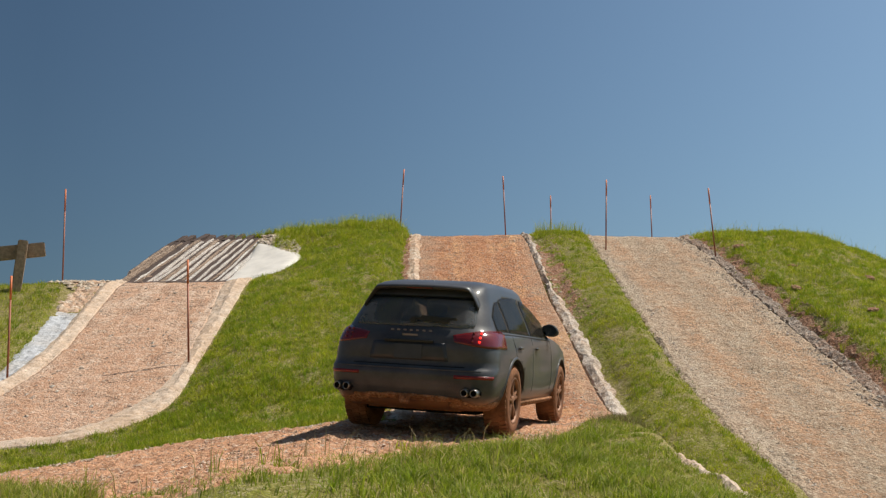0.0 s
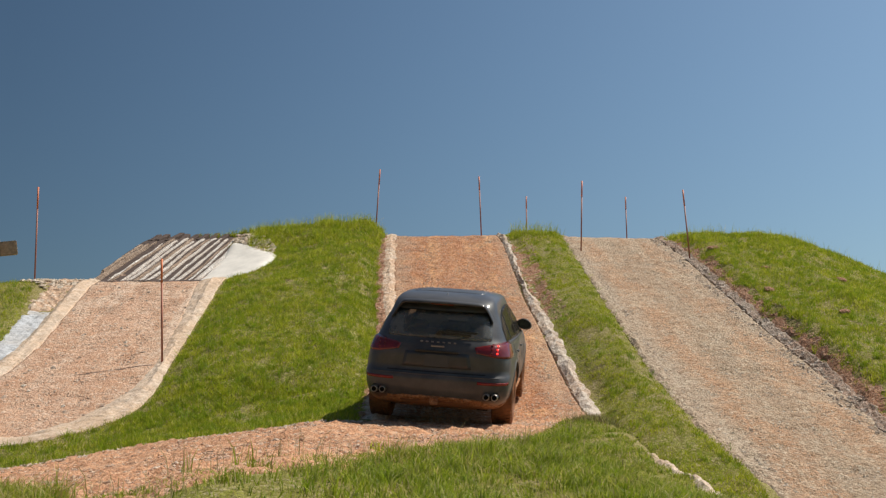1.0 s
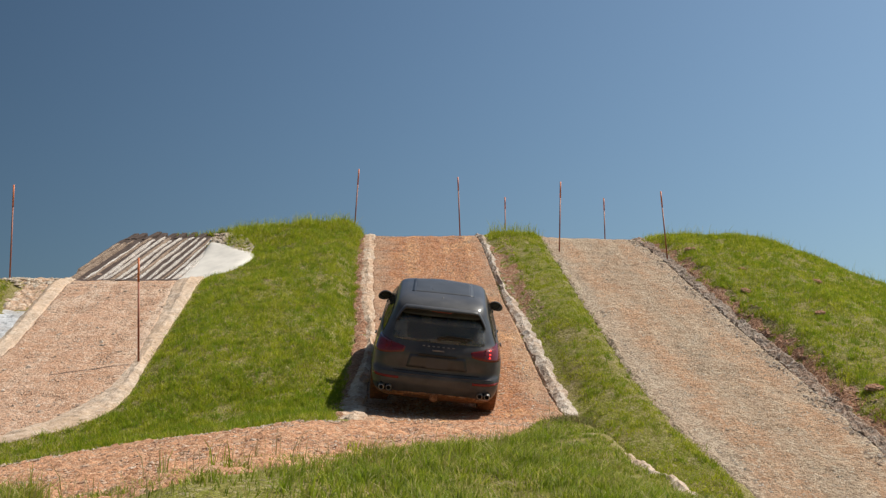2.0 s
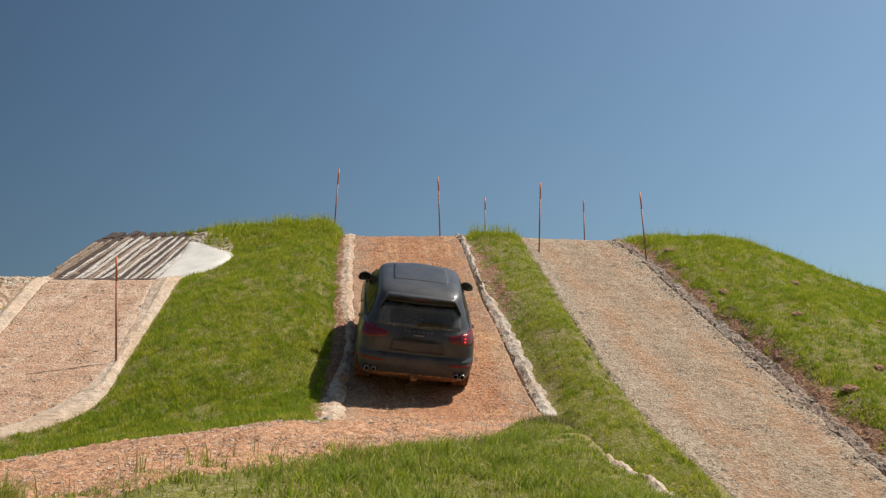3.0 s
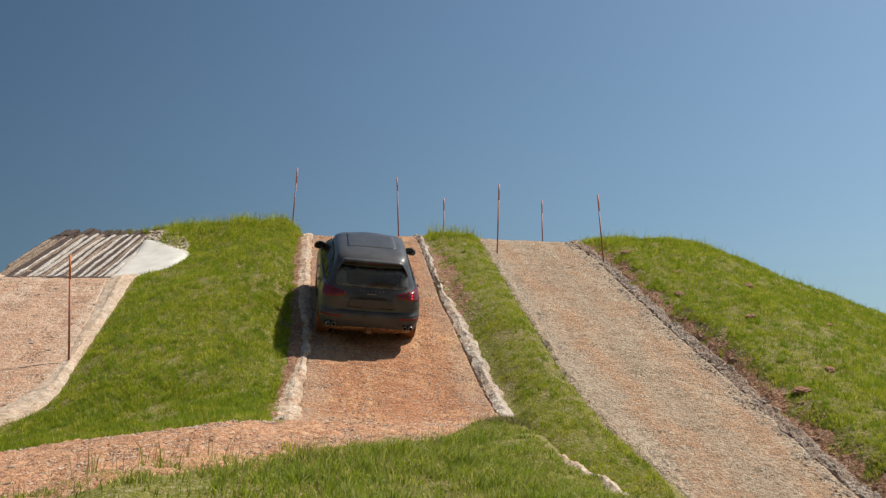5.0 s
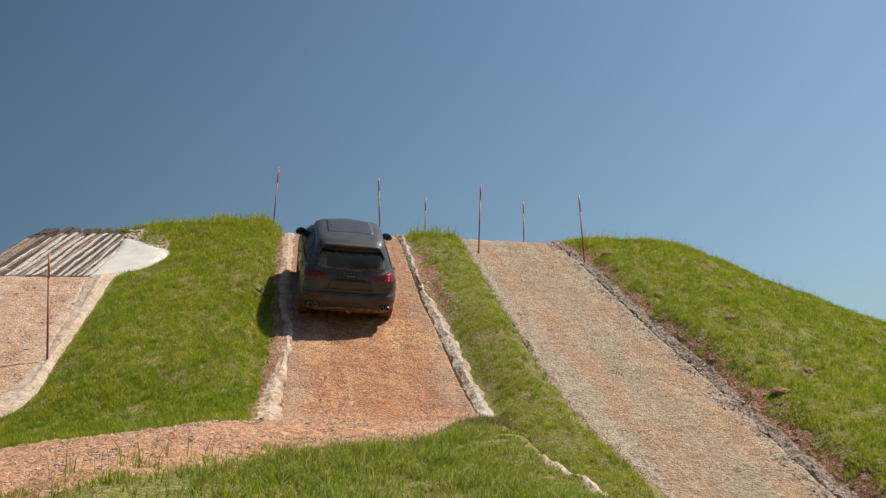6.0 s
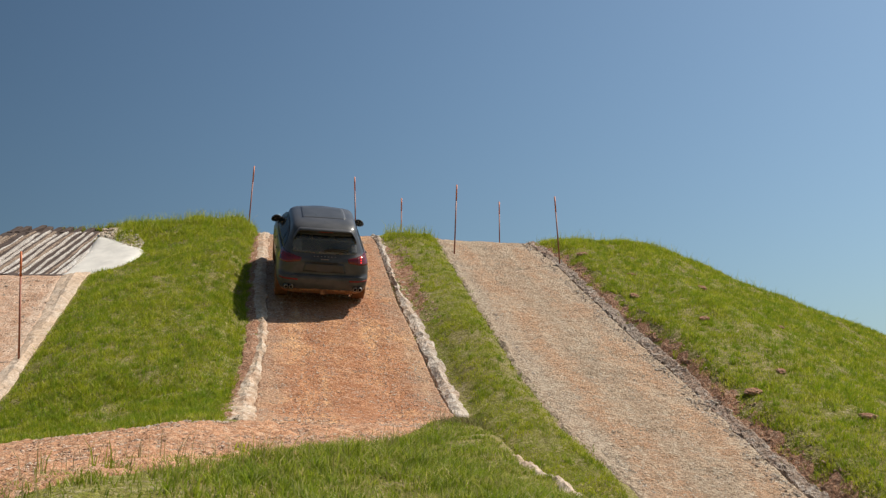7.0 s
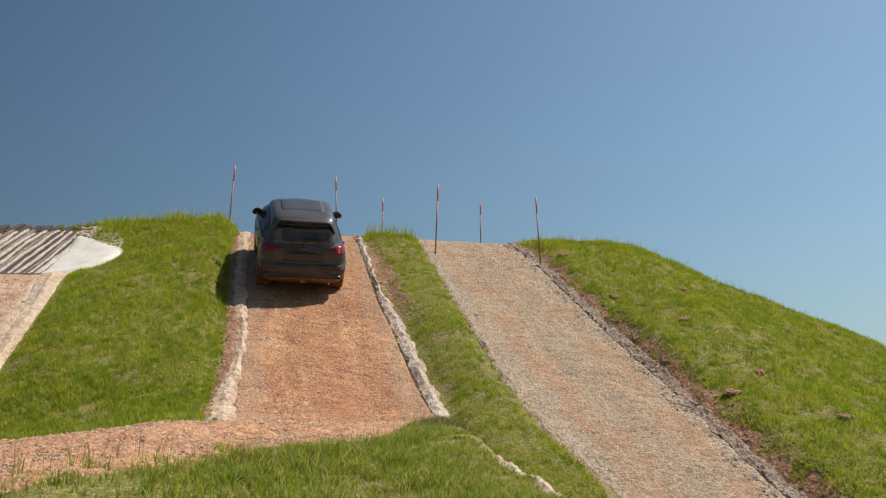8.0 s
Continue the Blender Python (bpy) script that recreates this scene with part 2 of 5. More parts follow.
def lanes(x, y):
    """The bare slope on which the ramps lie, without turf."""
    face = SLOPE * (y - FOOT - 0.6 * np.clip(x - 9.0, 0, 12))
    face = face - 0.065 * np.exp(-((y - 20.3) / 2.3) ** 2) * sstep(-1.6, -0.6, x) * sstep(3.6, 2.6, x)
    tilt = -np.interp(y, [15.8, 17, 18.2, 21, 24, 28], [0.05, 0.075, 0.11, 0.06, 0.035, 0.0]) * (np.clip(x, -1, 3) - 0.55)
    face = face + tilt * sstep(-1.6, -0.6, x) * sstep(3.6, 2.6, x)
    crest = 6.46 + 0.02 * (y - 28) - 0.055 * np.clip(x - 2.5, 0, 5)
    high = smin(face, crest, 0.5)
    high = smin(high, 6.5 - 0.35 * (y - 34), 1.0)
    low = smin(face, 4.42 - 0.012 * (y - 23.6), 0.45)
    second = np.where((x > -8.0), smin(4.52 + SLOPE * (y - 25.0), 6.48 - 0.25 * np.clip(y - 29.4, 0, 99), 0.3), -99)
    low = smax(low, second - 6 * sstep(-7.75, -7.98, x), 0.15)
    low = smin(low, 6.5 - 0.35 * (y - 34), 1.0)
    w = sstep(-5.15, -3.45, x)
    return low * (1 - w) + high * w


def height(x, y, turf=True):
    x, y = np.asarray(x, float), np.asarray(y, float)
    z = lanes(x, y)
    if turf:
        # grassed backs between the ramps stand above them
        mid = sstep(-4.45 + 0.95 * sstep(21, 24.5, y), -3.4 + 1.0 * sstep(21, 24.5, y), x) * sstep(-0.95, -1.5, x) * (1 - 0.5 * sstep(24, 28, y) * sstep(-2.2, -3.8, x)) * sstep(14.4, 18.0, y)
        strip = sstep(MID_R(y) + 0.30, MID_R(y) + 0.62, x) * sstep(FAR_L(y) - 0.05, FAR_L(y) - 0.4, x)
        right = sstep(FAR_R(y) + 0.1, FAR_R(y) + 0.75, x)
        left = sstep(LOW_L(y) - 0.6, LOW_L(y) - 1.1, x) * sstep(25.5, 23.8, y)
        brow = sstep(26.6, 28.2, y) * sstep(-5.9, -4.6, x) * sstep(-1.9, -3.2, x) * sstep(32, 30, y)
        end = sstep(26.8, 28.2, y) * sstep(-0.85, -1.15, x) * sstep(-2.4, -1.5, x)
        z = z + 0.20 * brow + 0.10 * end + 0.30 * mid + 0.10 * strip + 0.28 * right + 0.12 * left
        z = z + 0.05 * wob(x, y, 1.7) * (mid + strip + right) + 0.12 * wob(x, y, 0.55, 2.0) * right
        # the right-hand shoulder falls away
        z = np.where(x > 6.5, smin(z, np.minimum(6.24, 6.0 - 0.71 * (x - 10.4)) - 0.35 * np.clip(y - 31, 0, 99), 0.5), z)
        z = np.where(x < -8.0, smin(z, 4.36 + 0.10 * np.clip(x + 8.5, -4, 0) - 0.3 * np.clip(y - 25, 0, 99), 0.3), z)
    # the shelf along which the track comes in
    shelf = 0.82 + 0.115 * (y - 16) - 0.06 * np.clip(x - 0.3, -1.5, 3) + 0.16 * np.clip(x + 1.2, -9, 0)
    shelf = np.maximum(shelf, -1.0 + 0.02 * y)
    shelf = shelf - 3.0 * sstep(SHELF(y) - 0.12, SHELF(y) + 0.75, x)
    if turf:
        near = sstep(PATH_NEAR(x) + 0.1, PATH_NEAR(x) - 0.7, y)
        shelf = shelf + near * (0.05 + 0.05 * wob(x, y, 1.9, 1.0)) + 0.10 * near * sstep(1.0, 2.2, x) * sstep(9, 11.5, y) * sstep(15.2, 13.2, y)
    z = smax(z, shelf, 0.42)
    return np.maximum(z, -1.55) + Z0


PATH_NEAR = edge((-14, 3.5), (-9, 5.2), (-5, 6.6), (-3.5, 7.2), (-1.98, 8.1), (-1.25, 8.7), (-0.36, 9.6), (0.5, 10.7), (1.0, 11.6), (1.7, 13.5), (2.29, 15.3), (2.6, 16.0))
PATH_FAR = edge((-14, 12.6), (-9, 13.6), (-5.9, 14.15), (-5.2, 14.3), (-4.5, 14.45), (-3.8, 14.75), (-3.1, 14.4), (-2.6, 14.0), (-1.85, 13.55), (-1.1, 13.35), (-0.6, 13.6), (-0.15, 13.9), (0.96, 14.4), (1.76, 15.3), (2.3, 15.9), (2.7, 16.3))


def link_mesh(name, verts, faces, mat, smooth=True):
    me = bpy.data.meshes.new(name)
    verts, faces = np.asarray(verts, np.float32), np.asarray(faces, np.int32)
    me.vertices.add(len(verts)), me.vertices.foreach_set("co", verts.ravel())
    n = faces.shape[1]
    me.loops.add(faces.size), me.loops.foreach_set("vertex_index", faces.ravel())
    me.polygons.add(len(faces))
    me.polygons.foreach_set("loop_start", np.arange(0, faces.size, n, dtype=np.int32))
    me.polygons.foreach_set("use_smooth", np.full(len(faces), smooth))
    me.update(calc_edges=True)
    me.validate()
    me.materials.append(mat)
    return new(name, me)


def grid_faces(nx, ny):
    i = np.arange((nx - 1) * (ny - 1))
    a = (i // (nx - 1)) * nx + i % (nx - 1)
    return np.stack([a, a + 1, a + nx + 1, a + nx], 1)


def hills(x, y):
    """How far a place lies inside a ramp, path or kerb (1) or on turf (0)."""
    mid = (x > MID_L(y) - 0.1) & (x < MID_R(y) + 0.1) & (y > PATH_FAR(x) - 0.1)
    far = (x > FAR_L(y)) & (x < FAR_R(y) + 0.15)
    low = (x > LOW_L(y) - 0.3) & (x < LOW_R(y) + 0.1) & (y > 15.35) & (y < 30.5)
    path = (y > PATH_NEAR(x)) & (y < PATH_FAR(x)) & (x < SHELF(y))
    return mid | far | low | path


def make_ground():
    grow = np.cumsum(0.5 * 1.35 ** np.arange(22))
    xs = np.r_[-14 - grow[::-1], np.arange(-14, 24.01, 0.14), 24 + grow]
    ys = np.r_[3 - grow[::-1], np.arange(3, 34.01, 0.14), 34 + grow]
    X, Y = np.meshgrid(xs, ys)
    Z = height(X, Y) + 0.012 * wob(X, Y, 9.0)
    Z = Z - 0.10 * hills(X, Y)
    ob = link_mesh("ground", np.stack([X, Y, Z], -1).reshape(-1, 3), grid_faces(len(xs), len(ys)), M_TURF)
    return tagged(ob, "grassy earth mound with green turf and bare brown patches", "ground", kind="structure")


def fractal(x, y, seed):
    return np.array([noise.fractal(Vector((a * 2.2, b * 2.2, seed)), 0.9, 2.1, 5) for a, b in zip(x.ravel(), y.ravel())]).reshape(x.shape)


def make_lane(name, left, right, y0, y1, mat, label, step=0.042, rough=0.022, rut=0.0, bottom=None):
    """A ramp's stony bed between two sides, laid on the slope, with its edges turned down."""
    ys = np.arange(y0, y1, step)
    n = int((right(18) - left(18)) / step)
    s = np.linspace(-0.03, 1.03, n)
    S, Y = np.meshgrid(s, ys)
    if bottom is not None:
        k = (Y - y0) / (y1 - y0)
        X = left(Y) * (1 - S) + right(Y) * S
        Y = bottom(X) + k * (y1 - bottom(X))
    X = left(Y) * (1 - S) + right(Y) * S
    f = fractal(X, Y, 3.1) + 0.55 * fractal(X * 3.2, Y * 3.2, 8.1) + 0.5 * fractal(X * 0.8, Y * 4.0, 1.3)
    Z = height(X, Y, turf=False) + rough * f
    Z = Z - rut * (np.exp(-((S - 0.27) / 0.09) ** 2) + np.exp(-((S - 0.72) / 0.09) ** 2))
    Z = Z - 0.14 * ((S < 0) | (S > 1)) + 0.006
    ob = link_mesh(name, np.stack([X, Y, Z], -1).reshape(-1, 3), grid_faces(n, len(ys)), mat)
    return tagged(ob, label, "dirt track", kind="structure")


def make_path():
    xs = np.arange(-10, 2.6, 0.045)
    s = np.linspace(0, 1, 110)
    S, X = np.meshgrid(s, xs)
    verge = 1.3 * sstep(1.2, -0.5, X) * sstep(-9, -5, X)          # bare clay that runs out under the thin grass
    near = PATH_NEAR(X) - 0.25 - verge + (0.18 + 0.1 * verge) * wob(X, X * 0.3, 3.1)
    far = PATH_FAR(X) + 0.05 * wob(X, X * 0.5, 4.0)
    Y = near * (1 - S) + far * S
    Z = np.where(Y < PATH_NEAR(X) - 0.2, np.maximum(height(X, Y), height(X, Y, turf=False)) + 0.012, height(X, Y, turf=False)) + 0.03 * fractal(X, Y, 7.7) + 0.045 * fractal(X * 3, Y * 3, 1.7) + 0.004
    Z = Z - 0.15 * ((S <= 0) | (S >= 1))
    v = np.stack([X, Y, Z], -1)
    ob = link_mesh("path", v.reshape(-1, 3), grid_faces(len(s), len(xs))[:, ::-1], M_PATH)
    return tagged(ob, "rutted orange clay and gravel track in sun", "dirt track", kind="structure")


make_ground()
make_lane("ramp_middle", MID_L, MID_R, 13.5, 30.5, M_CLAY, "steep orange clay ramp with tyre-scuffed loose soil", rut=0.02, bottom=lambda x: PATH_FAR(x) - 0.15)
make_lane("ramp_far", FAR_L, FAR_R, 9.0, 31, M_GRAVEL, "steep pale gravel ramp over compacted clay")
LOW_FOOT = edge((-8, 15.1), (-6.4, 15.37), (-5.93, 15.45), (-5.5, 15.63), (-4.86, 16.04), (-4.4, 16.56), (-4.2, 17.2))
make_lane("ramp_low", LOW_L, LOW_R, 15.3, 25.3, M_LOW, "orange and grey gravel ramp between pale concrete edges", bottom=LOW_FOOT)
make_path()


def make_kerb(name, inner, outer, y0, y1, mat, label, h=0.1, rough=0.04, peak=0.6, category="kerb", turf=False, wild=0.05, n=12, sink=0.1):
    """A crumbling edging: a low uneven bank between two lines."""
    ys = np.arange(y0, y1, 0.045)
    S, Y = np.meshgrid(np.linspace(0, 1, n), ys)
    a = inner(Y) + wild * wob(Y, Y * 0.4, 3.7, h * 9)
    b = outer(Y) + wild * wob(Y, Y * 0.7, 3.1, 2 + h * 7)
    jag = fractal(ys * 1.3, ys * 0 + h * 3, 7.7), fractal(ys * 1.3, ys * 0 + h * 5, 1.9)
    a, b = a + 0.6 * wild * jag[0][:, None], b + 0.6 * wild * jag[1][:, None]
    X = a * (1 - S) + b * S
    hump = np.where(S < peak, S / peak, (1 - S) / (1 - peak) * 0.7 + 0.3)
    Z = height(X, Y, turf=turf) + h * hump * (0.75 + 0.35 * wob(X * 3, Y, 2.2)) + rough * (fractal(X * 2.0, Y * 2.0, 5.5 + h) + 0.9 * (0.4 - np.abs(fractal(X * 3.3, Y * 3.3, 2.5 + h))))
    ends = np.minimum(sstep(y0, y0 + 0.35, Y), sstep(y1, y1 - 0.35, Y))
    Z = Z - sink * ((S <= 0) | (S >= 1)) - (h + 0.08) * (1 - ends)
    ob = link_mesh(name, np.stack([X, Y, Z], -1).reshape(-1, 3), grid_faces(n, len(ys)), mat, smooth=False)
    return tagged(ob, label, category, kind="structure")


M_KERB = soil_mat("sandy_concrete", (0.42, 0.30, 0.21), (0.60, 0.465, 0.355), (0.69, 0.57, 0.455), (0.74, 0.65, 0.55), (0.60, 0.43, 0.30), coarse=9, grit=0.45)
M_CONC_CLAY = soil_mat("clay_stained_concrete", (0.38, 0.25, 0.17), (0.58, 0.44, 0.32), (0.70, 0.58, 0.45), (0.76, 0.68, 0.58), (0.54, 0.34, 0.22), coarse=7, grit=0.7)


def shifted(f, d):
    return lambda y: f(y) + d


BANK_L = edge((13.7, -0.86), (15.9, -0.96), (16.8, -0.92), (18, -0.82), (20.3, -0.80), (23.4, -0.98), (28.8, -1.07), (30, -1.1))
make_kerb("bank_middle_left", shifted(BANK_L, -0.05), shifted(MID_L, 0.02), 13.9, 29.4, M_SOIL, "bare reddish soil and rubble beside the ramp", 0.05, 0.035, 0.4, "bank", wild=0.07, n=14)
make_kerb("kerb_middle_left", edge((13.7, -0.86), (15.9, -0.96), (17, -0.88), (18, -0.74), (18.8, -0.62), (20.6, -0.66), (21.6, -0.86), (23.4, -0.98), (26, -0.92), (28.8, -1.05), (30, -1.08)), shifted(MID_L, 0.03), 13.7, 29.6,
          M_CONC_CLAY, "crumbling pale concrete edging, stained with clay", 0.10, 0.030, 0.65, wild=0.06, n=18)
make_kerb("kerb_middle_right", shifted(MID_R, 0.03), edge((15.4, 2.86), (17.7, 2.84), (19.5, 2.78), (20.9, 2.72), (22.4, 2.60), (23.4, 2.44), (27, 2.42), (28.5, 2.36), (30, 2.3)), 15.45, 29.6, M_CONC,
          "crumbling whitish concrete edging with exposed stones", 0.10, 0.030, 0.5, wild=0.07, n=18)
make_kerb("kerb_far_right", shifted(FAR_R, 0.0), shifted(FAR_R, 0.32), 10, 30, M_ROCK, "broken grey rock edging below a bank of red soil", 0.07, 0.05, 0.7, wild=0.09, n=14)
make_kerb("bank_far_right", shifted(FAR_R, 0.16), edge((8, 7.6), (14.9, 7.36), (17.3, 7.32), (19.9, 7.16), (23.4, 7.08), (25.5, 7.05), (28, 6.75), (31, 6.6)), 10, 28.8, M_SOIL,
          "eroded bank of bare red-brown soil", 0.04, 0.035, 0.5, "bank", True, 0.20, 20)
make_kerb("edge_far_left", shifted(FAR_L, -0.16), shifted(FAR_L, 0.12), 9, 30.5, M_GRAVEL, "crumbled gravel edging of the pale ramp", 0.05, 0.03, 0.4, wild=0.07)
make_kerb("bare_strip", edge((21, 2.55), (24, 2.40), (27.5, 2.32)), edge((21, 2.6), (22, 2.85), (24, 2.9), (26, 2.8), (27.5, 2.45)), 21, 27.5, M_SOIL,
          "bare reddish soil beside the ramp", 0.02, 0.03, 0.5, "soil", True, 0.13, 10, 0.05)
make_kerb("kerb_low_right", shifted(LOW_R, -0.06), edge((15.5, -5.5), (16.06, -4.8), (16.2, -4.6), (16.56, -4.38), (17.23, -4.24), (18.76, -4.33), (21.3, -4.38), (23.9, -4.45), (25, -4.5)), 15.5, 24.9, M_KERB,
          "pale worn concrete edging of the low ramp", 0.09, 0.025, 0.55, wild=0.02)
make_kerb("kerb_low_left", edge((15, -7.9), (17.3, -7.66), (18.2, -7.45), (20, -7.42), (23.4, -7.8), (25, -7.9)), shifted(LOW_L, 0.03), 15.1, 24.9, M_KERB,
          "pale tan concrete edging of the low ramp", 0.10, 0.02, 0.4, wild=0.03)
make_kerb("slab_low_left", edge((16, -7.75), (18.45, -7.75), (20.6, -8.12), (22.9, -8.5), (23.6, -9.0), (25, -9.3)), edge((16, -7.5), (18.2, -7.36), (20, -7.3), (23.4, -7.7), (25, -7.8)),
          16.2, 21.9, M_CONC_GREY, "bluish grey poured concrete side slab", 0.05, 0.025, 0.3, "slab", wild=0.03)
make_kerb("rubble_bank", edge((21.3, -8.15), (22.9, -8.65), (23.6, -9.1), (25, -9.5)), edge((21.3, -7.5), (23.4, -7.7), (25, -7.8)), 21.4, 24.9, M_CONC_CLAY,
          "crumbling tan concrete rubble at the head of the slab", 0.08, 0.06, 0.4, "rubble", wild=0.08, n=20)
make_kerb("shelf_edge", shifted(SHELF, -0.17), shifted(SHELF, 0.12), 6.5, 14.6, M_KERB, "bare pale clay lip where the grassy shelf drops off", 0.16, 0.03, 0.6, "soil", wild=0.07)


def make_foot_edge():
    """The pale sandy margin along the foot of the low ramp."""
    xs = np.arange(-8, -4.5, 0.07)
    S, X = np.meshgrid(np.linspace(0, 1, 9), xs)
    Y = LOW_FOOT(X) - 0.16 + 0.40 * S + 0.05 * wob(X, X, 4)
    Z = height(X, Y, turf=False) + 0.05 * np.sin(S * 3.1) + 0.02 * fractal(X, Y, 2.0) - 0.08 * ((S <= 0) | (S >= 1))
    ob = link_mesh("foot_edge", np.stack([X, Y, Z], -1).reshape(-1, 3), grid_faces(9, len(xs))[:, ::-1], M_KERB, False)
    return tagged(ob, "pale sandy margin at the foot of the low ramp", "kerb", kind="structure")


make_foot_edge()

# ---- the timber and concrete ramp behind the low crest ----
M_WHITE = plain_mat("white_concrete", (0.70, 0.66, 0.60), 0.9, 0, 0.12, 3, 0.2, 0.3)
M_TAN = soil_mat("dusty_timber", (0.16, 0.11, 0.08), (0.32, 0.23, 0.17), (0.44, 0.34, 0.26), (0.5, 0.4, 0.32), (0.36, 0.26, 0.19), (3, 0.4, 1))
M_PALE = soil_mat("chalky_concrete", (0.40, 0.35, 0.31), (0.66, 0.61, 0.56), (0.76, 0.73, 0.68), (0.80, 0.78, 0.75), (0.58, 0.48, 0.40), (3, 0.4, 1))


def part(name, bm, mat, parent, label="", smooth=False):
    me = bpy.data.meshes.new(name)
    bmesh.ops.recalc_face_normals(bm, faces=bm.faces)
    bm.to_mesh(me)
    bm.free()
    me.materials.append(mat)
    for p in me.polygons:
        p.use_smooth = smooth
    ob = new(name, me)
    ob.parent = parent
    return tagged(ob, label) if label else ob


def make_slat_ramp():
    top = tagged(new("slat_ramp"), "weathered ramp of dark timbers and chalky concrete strips", "ramp")
    x0, x1, y0, y1 = -7.97, -5.05, 24.2, 29.35
    bm = bmesh.new()
    bmesh.ops.create_grid(bm, x_segments=40, y_segments=40, size=0.5)
    for v in bm.verts:
        y = y0 + (v.co.y + 0.5) * (y1 - y0)
        x = x0 + (v.co.x + 0.5) * (x1 - x0) + 0.09 * (y - y0) - 0.05
        v.co = (x, y, float(height(x, y, False)) + 0.02 + 0.02 * noise.noise((x * 3, y * 3, 0)))
    part("bed", bm, M_BEAM, top, "dark rotten timber bed", True)
    rng = random.Random(5)
    n = 18
    for i in range(n):
        w = rng.uniform(0.030, 0.085)
        off = rng.uniform(-0.32, 0.32)
        ya, yb = y0 + 0.02, y1 - rng.uniform(0.15, 0.75) - (0.5 if i < 4 else 0)
        bm = bmesh.new()
        rows = []
        for k in range(15):
            y = ya + (yb - ya) * k / 14
            xc = x0 + 0.10 + (x1 - x0 - 0.15) * (i + off) / (n - 1) + 0.09 * (y - y0) - 0.05 + 0.025 * noise.noise((i * 1.7, y * 1.4, 2)) + 0.05 * noise.noise((i * 2.9, y * 0.6, 7))
            z = float(height(xc, y, False))
            ww = w * (0.8 + 0.35 * noise.noise((i * 3.1, y * 2.0, 1)))
            hh = (0.065 + 0.03 * noise.noise((i * 2.2, y * 3.0, 4))) * float(sstep(y0, y0 + 1.0, y)) - 0.03 * float(sstep(y0 + 0.7, y0, y))
            rows.append([bm.verts.new((xc + dx * ww, y, z + dz)) for dx, dz in ((-1, -0.05), (-0.8, hh * 0.8), (rng.uniform(-0.2, 0.2), hh * rng.uniform(0.85, 1.2)), (0.8, hh * 0.8), (1, -0.05))])
        for a, b in zip(rows, rows[1:]):
            for j in range(4):
                bm.faces.new((a[j], a[j + 1], b[j + 1], b[j]))
        bm.faces.new(rows[0]), bm.faces.new(rows[-1])
        part("slat", bm, M_TAN if i in (0, 1, 2, 4, 7, 10, 14) else M_PALE, top)
    for i in range(11):
        x = -7.45 + 0.27 * i + rng.uniform(-0.05, 0.05)
        y = y1 - rng.uniform(0.0, 0.2)
        z = float(height(x, y, False))
        bm = bmesh.new()
        bmesh.ops.create_cube(bm, size=1, matrix=pose(x, y, z + rng.uniform(-0.04, 0.03), 24, rng.uniform(-6, 6), rng.uniform(-12, 2)) @ Matrix.Diagonal((rng.uniform(0.12, 0.2), rng.uniform(0.7, 1.1), 0.16, 1)))
        bmesh.ops.bevel(bm, geom=bm.edges[:], offset=0.012, segments=1, affect="EDGES")
        part("timber", bm, M_BEAM, top)
    return top


make_slat_ramp()


APRON_LO = edge((-5.6, 24.3), (-5.1, 24.35), (-4.45, 24.35), (-3.95, 24.8), (-3.5, 25.45))
APRON_HI = edge((-5.6, 28.3), (-5.1, 28.0), (-4.5, 27.4), (-3.95, 26.5), (-3.5, 25.55))


def make_apron():
    bm = bmesh.new()
    bmesh.ops.create_grid(bm, x_segments=34, y_segments=34, size=1)
    for v in bm.verts:
        u, w = v.co.x, v.co.y
        x = -4.47 + 0.80 * u
        lo, hi = float(APRON_LO(x)), float(APRON_HI(x))
        x = x + 0.10 * (w + 1)
        y = (lo + hi) / 2 + (hi - lo) / 2 * w
        r = max(abs(u), abs(w))
        v.co = (x, y, float(height(x, y, True)) + 0.09 - 0.16 * r ** 8 + 0.02 * noise.noise((x * 2, y * 2, 0)))
    me = bpy.data.meshes.new("apron")
    bm.to_mesh(me), bm.free()
    me.materials.append(M_WHITE)
    for p in me.polygons:
        p.use_smooth = True
    return tagged(new("apron", me), "smooth white concrete apron beside the timber ramp", "concrete slab", kind="structure")


make_apron()


# ---- marker poles ----
def make_pole():
    top = tagged(new("marker_pole"), "thin weathered orange marker pole standing in the ground", "pole", "marker poles")
    for name, z0, z1, r, mat, lab in (("shaft", -0.15, 1.42, 0.018, M_POLE, "faded brown-orange shaft"), ("tip", 1.42, 1.85, 0.0195, M_POLE_TOP, "bright orange tip")):
        bm = bmesh.new()
        bmesh.ops.create_cone(bm, segments=12, radius1=r, radius2=r * 0.96, depth=z1 - z0, cap_ends=True, matrix=pose(0, 0, (z0 + z1) / 2))
        bmesh.ops.bevel(bm, geom=[e for e in bm.edges if abs(e.verts[0].co.z - e.verts[1].co.z) < 1e-6], offset=0.004, segments=2, affect="EDGES")
        part(name, bm, mat, top, lab, True)
    return top


